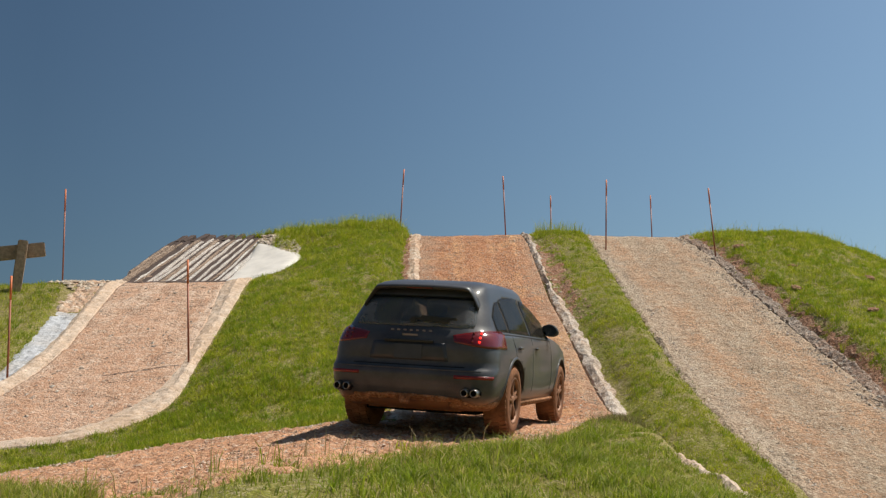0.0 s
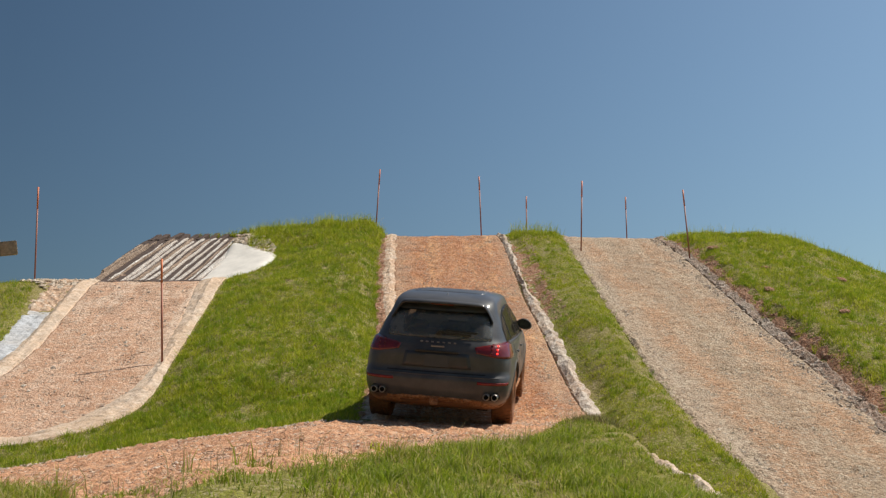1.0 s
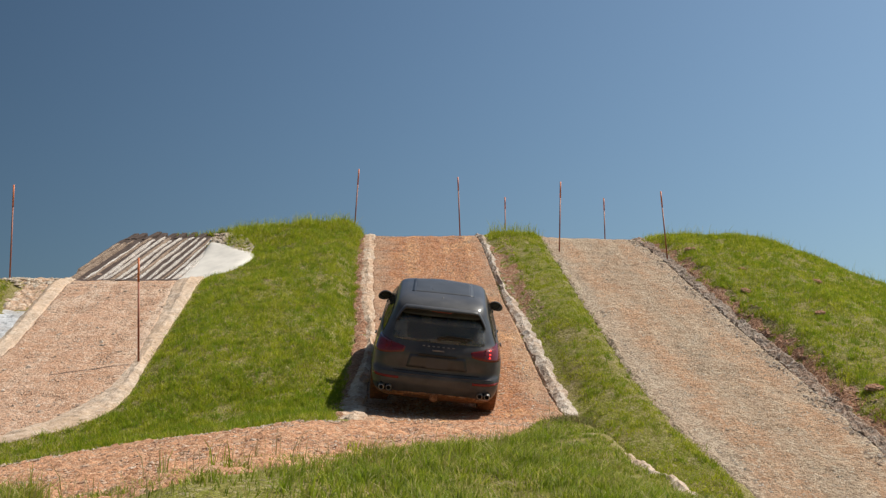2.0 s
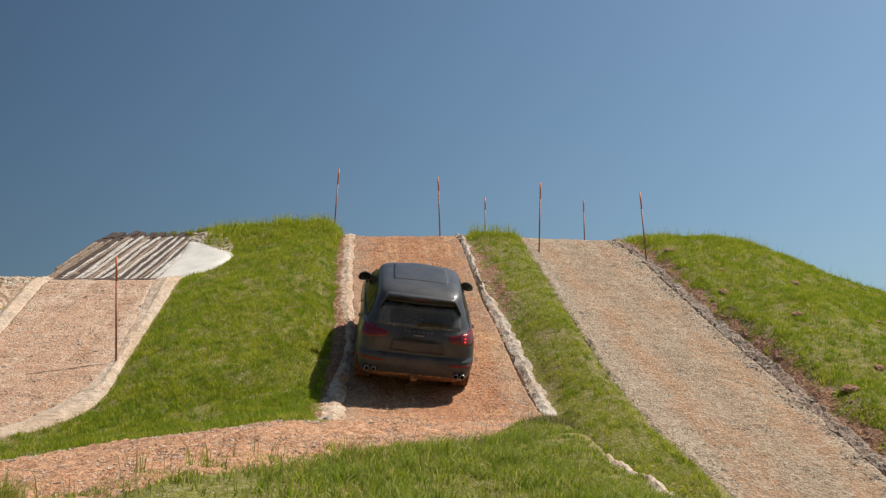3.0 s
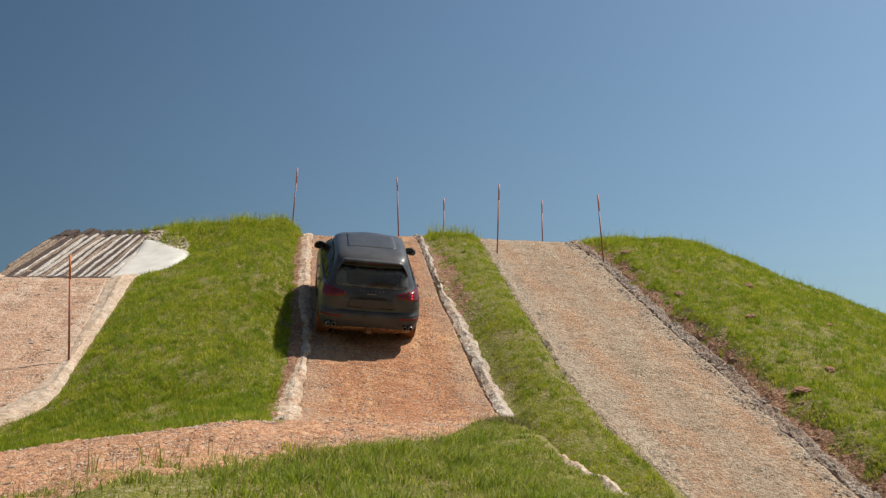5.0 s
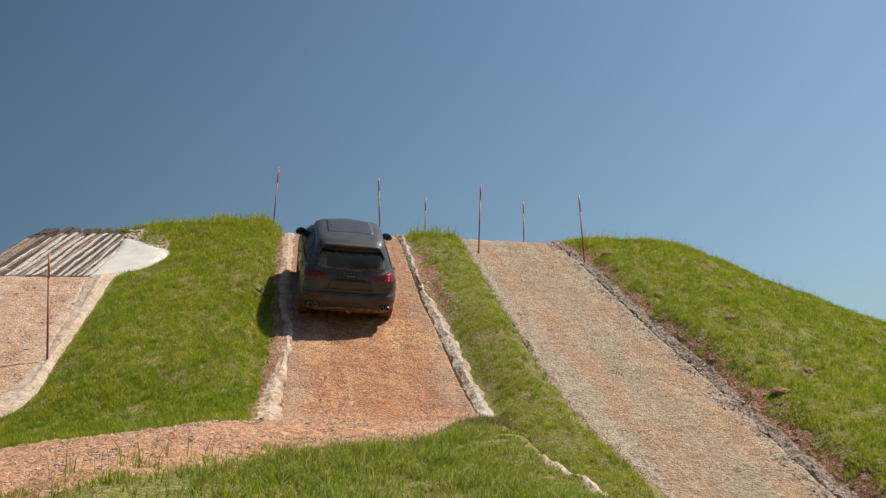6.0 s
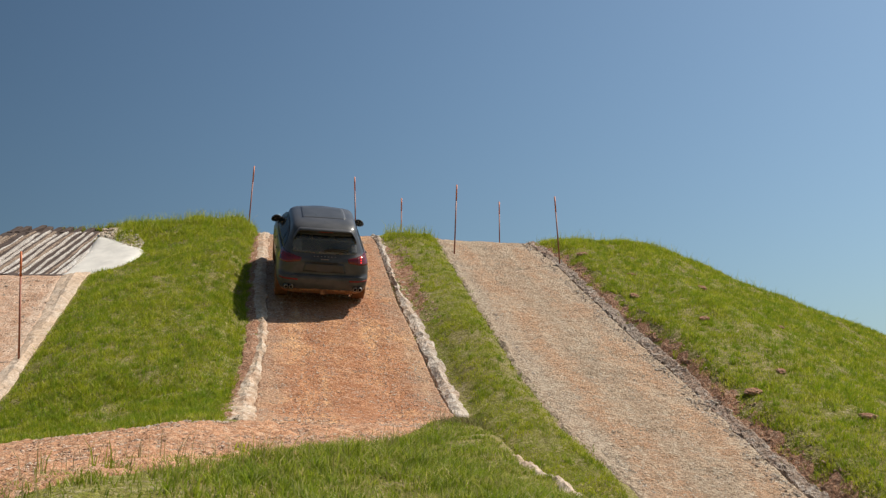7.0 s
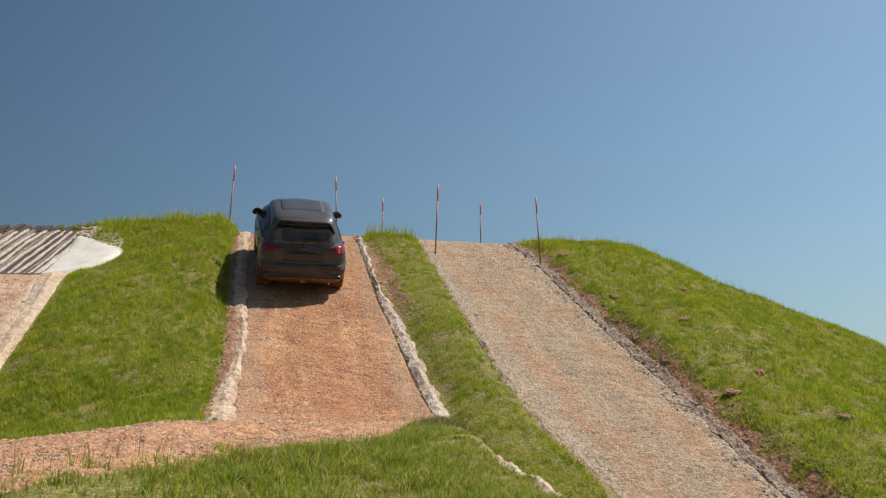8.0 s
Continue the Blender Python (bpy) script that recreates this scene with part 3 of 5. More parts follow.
# base x, y; how far the top stands over in x; length
POLES = ((-4.51, 18.61, -0.09, 1.89), (-7.43, 17.97, -0.06, 1.80), (-8.79, 23.95, -0.07, 2.29), (-1.22, 29.0, 0.13, 1.97), (1.77, 29.0, -0.04, 1.74), (3.28, 31.2, 0.02, 1.66),
         (4.17, 26.42, 0.09, 1.87), (6.25, 30.8, 0.02, 1.70), (6.72, 25.47, -0.08, 1.80))
first = None
for px, py, over, length in POLES:
    place = pose(px, py, float(height(px, py, False)), 0, math.degrees(math.atan2(over, length)), 0)
    if first is None:
        first = make_pole()
        first.matrix_basis = place
        pole = first
    else:
        pole = copy_thing(first, place)
    pole.scale = (1, 1, length / 1.85)


def make_barrier():
    bx, by = -9.45, 22.9
    bz = float(height(bx, by))
    top = tagged(new("barrier_post"), "weathered grey timber post with a crossboard", "fence post")
    top.matrix_basis = pose(bx, by, bz)
    bm = bmesh.new()
    bmesh.ops.create_cube(bm, size=1, matrix=pose(0.06, 0, 0.42, 0, 4, 20) @ Matrix.Diagonal((0.21, 0.19, 1.42, 1)))
    bmesh.ops.bevel(bm, geom=bm.edges[:], offset=0.02, segments=2, affect="EDGES")
    part("post", bm, M_WOOD, top, "square grey-brown post")
    bm = bmesh.new()
    bmesh.ops.create_cube(bm, size=1, matrix=pose(-0.70, -0.02, 0.80, 0, -9, 17) @ Matrix.Diagonal((2.5, 0.09, 0.32, 1)))
    bmesh.ops.bevel(bm, geom=bm.edges[:], offset=0.015, segments=2, affect="EDGES")
    part("crossboard", bm, M_WOOD, top, "wide weathered crossboard")


make_barrier()


# ---- loose stones and grass ----
RNG = np.random.default_rng(11)
M_ROCKS = stone_mat("brown_grey_rocks", [(0.0, (0.24, 0.16, 0.12)), (0.5, (0.36, 0.28, 0.22)), (1.0, (0.50, 0.44, 0.38))])


def make_stones(name, x, y, size, mat, label, turf=False, lift=0.15):
    n = len(x)
    base = np.array([[1, 0, 0], [0, 1, 0], [-1, 0, 0], [0, -1, 0], [0, 0, 0.8], [0, 0, -0.8]], float)
    v = base[None] * RNG.uniform(0.6, 1.3, (n, 6, 1)) + RNG.normal(0, 0.15, (n, 6, 3))
    a = RNG.uniform(0, 6.28, n)
    c, s = np.cos(a)[:, None], np.sin(a)[:, None]
    v = np.stack([v[..., 0] * c - v[..., 1] * s, v[..., 0] * s + v[..., 1] * c, v[..., 2] * 0.6], -1) * size[:, None, None]
    fall = (height(x, y + 0.15, turf) - height(x, y - 0.15, turf)) / 0.3
    v[..., 2] += fall[:, None] * v[..., 1]
    v += np.stack([x, y, height(x, y, turf) + size * lift], -1)[:, None]
    f = np.array([[0, 1, 4], [1, 2, 4], [2, 3, 4], [3, 0, 4], [1, 0, 5], [2, 1, 5], [3, 2, 5], [0, 3, 5]])
    faces = (f[None] + 6 * np.arange(n)[:, None, None]).reshape(-1, 3)
    ob = link_mesh(name, v.reshape(-1, 3), faces, mat, False)
    return tagged(ob, label, "stones", kind="stuff")


def stones_on(left, right, y0, y1, n, smin_, smax_):
    y = RNG.uniform(y0, y1, n)
    s = RNG.uniform(0.01, 0.99, n)
    return left(y) * (1 - s) + right(y) * s, y, smin_ + (smax_ - smin_) * RNG.uniform(0, 1, n) ** 4


M_CLODS = stone_mat("red_soil_clods", [(0.0, (0.24, 0.115, 0.065)), (0.5, (0.38, 0.20, 0.12)), (1.0, (0.50, 0.31, 0.21))])
make_stones("gravel", *stones_on(FAR_L, FAR_R, 11, 29, 24000, 0.004, 0.024), M_STONES_PALE, "loose pale gravel on the ramp")
make_stones("gravel", *stones_on(MID_L, MID_R, 14.2, 28.5, 24000, 0.005, 0.026), M_STONES, "loose orange clay crumbs and stones")
make_stones("gravel", *stones_on(shifted(MID_R, -0.45), shifted(MID_R, 0.12), 15.8, 28.5, 2600, 0.005, 0.026), M_STONES_PALE, "loose stones along the edging", lift=0.4)
make_stones("gravel", *stones_on(shifted(MID_L, -0.1), shifted(MID_L, 0.45), 14.0, 28.5, 2200, 0.005, 0.024), M_STONES_PALE, "loose stones along the edging", lift=0.4)
make_stones("rubble", *stones_on(shifted(MID_R, 0.0), shifted(MID_R, 0.34), 15.8, 28.5, 320, 0.008, 0.05), M_STONES_PALE, "broken concrete lumps on the edging", lift=0.7)
make_stones("rubble", *stones_on(BANK_L, MID_L, 13.9, 28.5, 320, 0.008, 0.045), M_STONES_PALE, "broken concrete lumps on the edging", lift=0.7)
make_stones("gravel", *stones_on(LOW_L, LOW_R, 16, 24.5, 20000, 0.005, 0.026), M_STONES, "loose gravel on the low ramp")
make_stones("gravel", *stones_on(LOW_L, LOW_R, 15.8, 24.2, 420, 0.010, 0.055), M_ROCKS, "larger grey stones on the low ramp", lift=0.3)
make_stones("gravel", *stones_on(shifted(FAR_R, -0.28), shifted(FAR_R, 0.30), 11, 29, 5200, 0.006, 0.040), M_ROCKS, "broken rocks along the ramp's edge", lift=0.45)
make_stones("gravel", *stones_on(shifted(FAR_L, -0.12), shifted(FAR_L, 0.22), 10, 29, 2600, 0.005, 0.030), M_ROCKS, "broken rocks along the ramp's edge", lift=0.45)
make_stones("soil_clods", *stones_on(shifted(FAR_R, 0.22), shifted(FAR_R, 0.60), 11, 28, 2800, 0.006, 0.032), M_CLODS, "crumbled red-brown clods on the bank", True, 0.5)
make_stones("soil_clods", *stones_on(shifted(MID_R, 0.30), shifted(MID_R, 0.72), 21.3, 27.3, 900, 0.006, 0.040), M_CLODS, "crumbled red-brown clods beside the ramp", True, 0.4)
gx = RNG.uniform(-9, 2.5, 30000)
gs = RNG.uniform(0, 1, 30000)
gy = PATH_NEAR(gx) * (1 - gs) + PATH_FAR(gx) * gs
make_stones("gravel", gx, gy, 0.005 + 0.025 * RNG.uniform(0, 1, 30000) ** 4, M_STONES, "loose gravel on the clay track", lift=0.2)
gx = RNG.uniform(-5.0, -3.7, 260)
gy = APRON_HI(gx) + RNG.uniform(0.0, 0.9, 260)
make_stones("rubble", gx, gy, RNG.uniform(0.02, 0.08, 260), M_STONES_PALE, "grey rubble beside the timber ramp", True, 0.8)

gx, gy = RNG.uniform(-9.6, -7.6, 700), RNG.uniform(22.6, 24.6, 700)
ok = gy > 23.0 + 0.9 * np.abs(gx + 8.2)
make_stones("rubble", gx[ok], gy[ok], RNG.uniform(0.015, 0.09, int(ok.sum())), M_STONES_PALE, "broken pale concrete rubble at the low crest", True, 0.5)

gx = RNG.uniform(-8, -0.7, 1600)
gy = PATH_FAR(gx) - 0.05 + RNG.normal(0, 0.08, 1600)
make_stones("gravel", gx, gy, 0.006 + 0.024 * RNG.uniform(0, 1, 1600) ** 3, M_STONES_PALE, "pale stones washed to the edge of the track", lift=0.3)


TABLE = np.random.default_rng(5).uniform(-1, 1, (256, 256))


def lattice(x, y):
    """Smooth random values over a square lattice, -1 to 1."""
    i, j = np.floor(x).astype(int), np.floor(y).astype(int)
    u, v = x - i, y - j
    u, v = u * u * (3 - 2 * u), v * v * (3 - 2 * v)
    i, j, k, l = i % 256, j % 256, (i + 1) % 256, (j + 1) % 256
    return (TABLE[i, j] * (1 - u) + TABLE[k, j] * u) * (1 - v) + (TABLE[i, l] * (1 - u) + TABLE[k, l] * u) * v


def patchy(x, y, f, seed):
    """Irregular patches at three sizes, drawn out along the fall of the slope."""
    x, y = (x + 0.12 * wob(x, y, 3.0)) * f * 0.62 + seed * 7.3, (y + 0.2 * wob(y, x, 2.2)) * f * 0.47 + seed * 3.1
    return 0.40 * lattice(x, y) + 0.40 * lattice(x * 2.3 + 9, y * 2.3) + 0.34 * lattice(x * 5.1, y * 5.1 + 17)


def make_grass(name, x, y, h, w, mat, label, lean=0.45, segs=1):
    n = len(x)
    z = height(x, y) - 0.015
    a = RNG.uniform(0, 6.28, n)
    b = RNG.uniform(0, 6.28, n)
    l = np.abs(RNG.normal(0, lean, n)) * h
    wx, wy = np.cos(a) * w, np.sin(a) * w
    tx, ty = np.cos(b) * l + 0.05 * h, np.sin(b) * l
    zero = np.zeros(n)
    if segs == 1:
        v = np.stack([np.stack([x - wx, y - wy, z], -1), np.stack([x + wx, y + wy, z], -1), np.stack([x + tx, y + ty, z + h], -1)], 1)
        faces = np.arange(3 * n).reshape(n, 3)
    else:
        mx, my, mz = tx * 0.35, ty * 0.35, h * 0.6
        v = np.stack([np.stack([x - wx, y - wy, z], -1), np.stack([x + wx, y + wy, z], -1),
                      np.stack([x + mx - wx * 0.75, y + my - wy * 0.75, z + mz], -1), np.stack([x + mx + wx * 0.75, y + my + wy * 0.75, z + mz], -1),
                      np.stack([x + tx * 1.2, y + ty * 1.2, z + h * 0.95], -1)], 1)
        f = np.array([[0, 1, 3], [0, 3, 2], [2, 3, 4]])
        faces = (f[None] + 5 * np.arange(n)[:, None, None]).reshape(-1, 3)
    ob = link_mesh(name, v.reshape(-1, 3), faces, mat, False)
    return tagged(ob, label, "grass", kind="stuff")


def on_turf(x, y):
    """Where grass may stand: off the ramps, path, kerbs and bare banks."""
    j = 0.10 * wob(x, y, 5.0, 3.0)
    mid = (x > MID_L(y) - 0.36 + j) & (x < MID_R(y) + 0.30 + j) & (y > PATH_FAR(x) - 0.1)
    far = (x > FAR_L(y) - 0.06 + j) & (x < FAR_R(y) + 0.46 + 4.5 * j - 0.25 * sstep(25, 28, y))
    low = (x > LOW_L(y) - 0.62 - np.clip(y - 19, 0, 9) * 0.12) & (x < np.interp(y, [15.4, 16.06, 16.2, 16.56, 17.23, 18.76, 24, 26], [-5.5, -4.84, -4.6, -4.38, -4.24, -4.3, -4.42, -4.5])) & (y > LOW_FOOT(x) - 0.12) & (y < 30)
    strip = (x < MID_R(y) + 0.62 + 2.5 * j + 0.12 * wob(x, y, 14.0)) & (x > MID_R(y)) & (y > 21.3) & (y < 27) & (wob(x, y, 7.0, 2.0) > -0.25)
    path = (y > PATH_NEAR(x) + 0.9 * j) & (y < PATH_FAR(x) - 0.02 + 0.5 * j) & (x < SHELF(y))
    lip = (x > SHELF(y) - 0.17 + 0.8 * j) & (x < SHELF(y) + 0.2 + j) & (y > 6) & (y < 14.9) & (wob(x, y, 2.3, 4) > -0.75)
    apron = (x > -5.4) & (x < -3.6) & (y > APRON_LO(x) + 0.1) & (y < APRON_HI(x))
    return ~(mid | far | low | path | strip | lip | apron)


def sow(n, x0, x1, y0, y1, gap, seed, f=1.6, wear=-0.72):
    x, y = RNG.uniform(x0, x1, n), RNG.uniform(y0, y1, n)
    p = patchy(x, y, f, seed)
    worn = patchy(x, y, 3.6, seed + 12) + 0.35 * wob(x, y, 11.0, seed) + RNG.normal(0, 0.14, n)
    keep = on_turf(x, y) & (p + RNG.normal(0, 0.16, n) > gap) & (worn > wear)
    return x[keep], y[keep], p[keep]


# the slopes: short turf with thin and bare places
for x0, x1, y0, y1, n in ((-4.6, -0.8, 15.4, 29.5, 200000), (2.4, 4.4, 9.5, 29.5, 150000), (6.6, 15.5, 11, 30, 400000), (-12, -7.3, 15, 25, 50000), (-9, -0.8, 13.3, 17, 70000)):
    x, y, p = sow(n, x0, x1, y0, y1, -0.50, 1.0, 3.4, -0.52)
    h = (0.028 + 0.062 * np.clip(p + 0.45, 0, 1.2)) * RNG.uniform(0.5, 1.45, len(x))
    h = h * (1 + 1.0 * sstep(26.0, 28.0, y)) * (0.6 if x0 == 2.4 else 1.0)
    make_grass("grass", x, y, h, RNG.uniform(0.005, 0.010, len(x)), M_BLADE, "short sunlit green turf on the earth mound", 0.7)


def tufts(x, y, tall, count, spread):
    """Blade feet and outward leans for tussocks standing at x, y."""
    n = len(x)
    a, r = RNG.uniform(0, 6.28, (n, count)), np.abs(RNG.normal(0, spread, (n, count)))
    bx, by = x[:, None] + np.cos(a) * r, y[:, None] + np.sin(a) * r
    h = tall[:, None] * RNG.uniform(0.35, 1.15, (n, count))
    return bx.ravel(), by.ravel(), h.ravel()


# scattered tufts that creep over the bare bank
ty = RNG.uniform(11, 28, 260)
tx = FAR_R(ty) + RNG.uniform(0.30, 0.85, 260)
bx, by, h = tufts(tx, ty, RNG.uniform(0.05, 0.12, 260), 22, 0.06)
make_grass("grass", bx, by, h, RNG.uniform(0.004, 0.008, len(bx)), M_BLADE, "tufts of grass on the bare soil bank", 0.7)
# darker tussocks standing out of the turf
for x0, x1, y0, y1, n in ((-4.6, -0.8, 13.6, 29.2, 4200), (2.4, 4.4, 9.5, 28.5, 700), (6.6, 14.5, 11, 29, 10000), (-10, -7.6, 16, 24, 400), (-8, -0.8, 13.6, 17, 700)):
    x, y, p = sow(n, x0, x1, y0, y1, -0.1, 4.0, 4.2)
    bx, by, h = tufts(x, y, RNG.uniform(0.06, 0.15, len(x)), 20, 0.05)
    ok = on_turf(bx, by)
    make_grass("grass", bx[ok], by[ok], h[ok], RNG.uniform(0.004, 0.008, int(ok.sum())), M_TUSSOCK, "tussocks of darker green grass on the mound", 0.6)
# the shelf in front: thatch and short grass, with tussocks of longer grass towards the drop
x, y, p = sow(260000, -6.5, 3.1, 4.8, 16.6, -0.55, 6.0, 2.1)
thin = sstep(0.9, -1.2, x) * 0.86
keep = RNG.uniform(0, 1, len(x)) > thin
x, y, p = x[keep], y[keep], p[keep]
h = (0.035 + 0.075 * np.clip(p + 0.45, 0, 1.1)) * RNG.uniform(0.4, 1.4, len(x))
h = h * (0.35 + 0.65 * sstep(0.05, 1.0, np.abs(y - PATH_NEAR(x)))) * (0.75 + 0.25 * np.maximum(sstep(0.2, 1.0, np.abs(SHELF(y) - x)), 0.5 * sstep(13.0, 14.0, y)))
make_grass("grass", x, y, h, RNG.uniform(0.0025, 0.006, len(x)), M_BLADE_NEAR, "short green grass with dry thatch on the near shelf", 0.8, 2)
x, y, p = sow(9500, -3.6, 2.95, 4.8, 16.4, -0.12, 9.0, 2.6)
keep = RNG.uniform(0, 1, len(x)) > sstep(1.2, -1.4, x) * 0.9
x, y, p = x[keep], y[keep], p[keep]
tall = (0.09 + 0.17 * np.clip(p + 0.1, 0, 0.8)) * RNG.uniform(0.6, 1.3, len(x))
tall = tall * (0.35 + 0.65 * sstep(0.1, 1.2, np.abs(y - PATH_NEAR(x)))) * (0.42 + 0.58 * np.maximum(sstep(0.3, 1.2, np.abs(SHELF(y) - x)), 0.4 * sstep(13.0, 14.0, y))) * (1 - 0.35 * sstep(12.8, 14.5, y))
bx, by, h = tufts(x, y, tall, 34, 0.055)
ok = on_turf(bx, by)
make_grass("grass", bx[ok], by[ok], h[ok], RNG.uniform(0.0025, 0.006, int(ok.sum())), M_BLADE_NEAR, "tussocks of longer green grass on the near shelf", 0.55, 2)
# dry stalks that stand out of it, and one broad-leaved weed by the track
M_THATCH = blade_mat("dry_thatch", [(0.0, (0.26, 0.19, 0.09)), (0.6, (0.42, 0.33, 0.17)), (1.0, (0.58, 0.48, 0.30))], (0.44, 0.32, 0.19))
M_DEAD = blade_mat("dead_grass", [(0.0, (0.10, 0.075, 0.035)), (0.6, (0.22, 0.17, 0.075)), (1.0, (0.38, 0.30, 0.15))], (0.3, 0.24, 0.11))
# dry thatch in patches among the turf
for x0, x1, y0, y1, n in ((-4.6, -0.8, 13.4, 28.5, 60000), (2.4, 4.4, 9.5, 28, 16000), (6.6, 14.5, 11, 28.5, 40000)):
    x, y = RNG.uniform(x0, x1, n), RNG.uniform(y0, y1, n)
    ok = on_turf(x, y) & (patchy(x, y, 4.6, 8.0) + RNG.normal(0, 0.1, n) > 0.26)
    x, y = x[ok], y[ok]
    make_grass("dry_thatch", x, y, RNG.uniform(0.03, 0.075, len(x)), RNG.uniform(0.004, 0.008, len(x)), M_THATCH, "brownish dry thatch among the green turf", 0.9)
sx = RNG.uniform(-5.5, 2.4, 900)
sy = PATH_NEAR(sx) - np.abs(RNG.normal(0, 1.3, 900)) + 0.15
ok = on_turf(sx, sy) & (sy > 4.8)
M_STRAW = blade_mat("dry_stalk", [(0.0, (0.30, 0.22, 0.11)), (1.0, (0.60, 0.48, 0.27))], (0.5, 0.4, 0.2))
make_grass("dry_stalks", sx[ok], sy[ok], 0.06 + 0.28 * RNG.uniform(0, 1, int(ok.sum())) ** 1.7, RNG.uniform(0.002, 0.004, int(ok.sum())), M_STRAW, "thin dry straw stalks in the grass", 0.4, 2)
# brown dead grass hanging over the tip of the shelf
qx, qy = RNG.uniform(1.5, 2.75, 5200), RNG.uniform(13.0, 15.9, 5200)
ok = (qy < PATH_NEAR(qx) + 0.1) & (patchy(qx, qy, 5.0, 2.0) > -0.15)
make_grass("dry_stalks", qx[ok], qy[ok], RNG.uniform(0.05, 0.14, int(ok.sum())), RNG.uniform(0.003, 0.006, int(ok.sum())), M_DEAD, "dead brown grass on the tip of the shelf", 0.8, 2)
vx = RNG.uniform(-5.5, 0.9, 9000)
vy = PATH_NEAR(vx) + RNG.uniform(-1.7, 0.12, 9000)
ok = (patchy(vx, vy, 4.5, 3.0) + RNG.normal(0, 0.1, 9000) > 0.12) & (vy > 4.8)
vx, vy = vx[ok], vy[ok]
make_grass("grass", vx, vy, RNG.uniform(0.025, 0.085, len(vx)), RNG.uniform(0.003, 0.006, len(vx)), M_BLADE_NEAR, "thin tufts of grass on the bare verge", 0.6, 2)
# tussocks and tall stalks where the track's verge comes nearest
tx = RNG.uniform(-6.5, -2.5, 460)
ty = 11.3 - 1.45 * (tx + 4.83) - np.abs(RNG.normal(0, 1.1, 460))
bx, by, h = tufts(tx, ty, RNG.uniform(0.10, 0.27, 460), 34, 0.07)
make_grass("grass", bx, by, h, RNG.uniform(0.0025, 0.006, len(bx)), M_BLADE_NEAR, "tussocks of long grass at the edge of the track", 0.5, 2)
for ax, ay, n in ((-1.28, 7.75, 12), (-1.75, 8.2, 5), (-3.1, 9.3, 7)):
    make_grass("tall_weed", ax + RNG.normal(0, 0.035, n), ay + RNG.normal(0, 0.035, n), RNG.uniform(0.12, 0.36, n), RNG.uniform(0.003, 0.006, n), M_TUSSOCK, "thin tall weed stalks beside the track", 0.3, 2)
wx, wy = -0.38 + RNG.normal(0, 0.02, 16), 9.45 + RNG.normal(0, 0.02, 16)
make_grass("weed", wx, wy, RNG.uniform(0.08, 0.17, 16), RNG.uniform(0.010, 0.016, 16), M_BLADE, "small broad-leaved green weed beside the track", 0.5, 2)
# thin tall grass along the skyline
gx = np.r_[RNG.uniform(-5.6, -1.0, 3600), RNG.uniform(6.9, 14.5, 6500), RNG.uniform(2.5, 3.9, 900)]
gy = np.r_[RNG.uniform(27.6, 29.6, 3600), RNG.uniform(22.5, 29.0, 6500), RNG.uniform(27.4, 29.0, 900)]
ok = on_turf(gx, gy) & ((gx < 6) | (gy > 27.6 - 0.75 * np.clip(gx - 10.2, 0, 9)))
gx, gy = gx[ok], gy[ok]
make_grass("grass", gx, gy, 0.06 + 0.40 * RNG.uniform(0, 1, len(gx)) ** 2.4, RNG.uniform(0.003, 0.006, len(gx)), M_BLADE, "thin tall grass along the crest of the mound", 0.3, 2)

gx, gy = RNG.uniform(-6.3, -4.2, 5000), RNG.uniform(29.45, 30.3, 5000)
make_grass("grass", gx, gy, RNG.uniform(0.10, 0.30, 5000), RNG.uniform(0.005, 0.010, 5000), M_BLADE, "green turf behind the timber ramp", 0.4)


def make_clod(x, y, r, seed):
    bm = bmesh.new()
    bmesh.ops.create_icosphere(bm, subdivisions=3, radius=1)
    for v in bm.verts:
        n = 1 + 0.28 * noise.fractal(v.co * 2.2 + Vector((seed * 3.1, 0, 0)), 0.9, 2.1, 4)
        v.co = Vector((v.co.x * 1.5, v.co.y * 1.0, v.co.z * 0.40)) * n * r
    me = bpy.data.meshes.new("soil_clod")
    bm.to_mesh(me), bm.free()
    me.materials.append(M_SOIL)
    ob = new("soil_clod", me)
    ob.matrix_basis = pose(x, y, float(height(x, y)) + 0.035, 24) @ pose(0, 0, 0, 0, 0, seed * 50)
    return tagged(ob, "clod of bare reddish soil on the grassy slope", "soil clod", "soil clods")


for k, (x, y, r) in enumerate(((8.35, 20.3, 0.13), (9.6, 23.4, 0.14), (8.0, 23.7, 0.09), (7.6, 16.6, 0.15), (8.6, 17.6, 0.11), (10.3, 21.0, 0.10), (8.9, 15.4, 0.13), (7.35, 25.6, 0.16),
                               (7.5, 22.1, 0.13))):
    make_clod(x, y, r * 0.75, k + 1)

# ---- the car ----
# its own space: origin on the ground under the rear axle, x to its right, y ahead


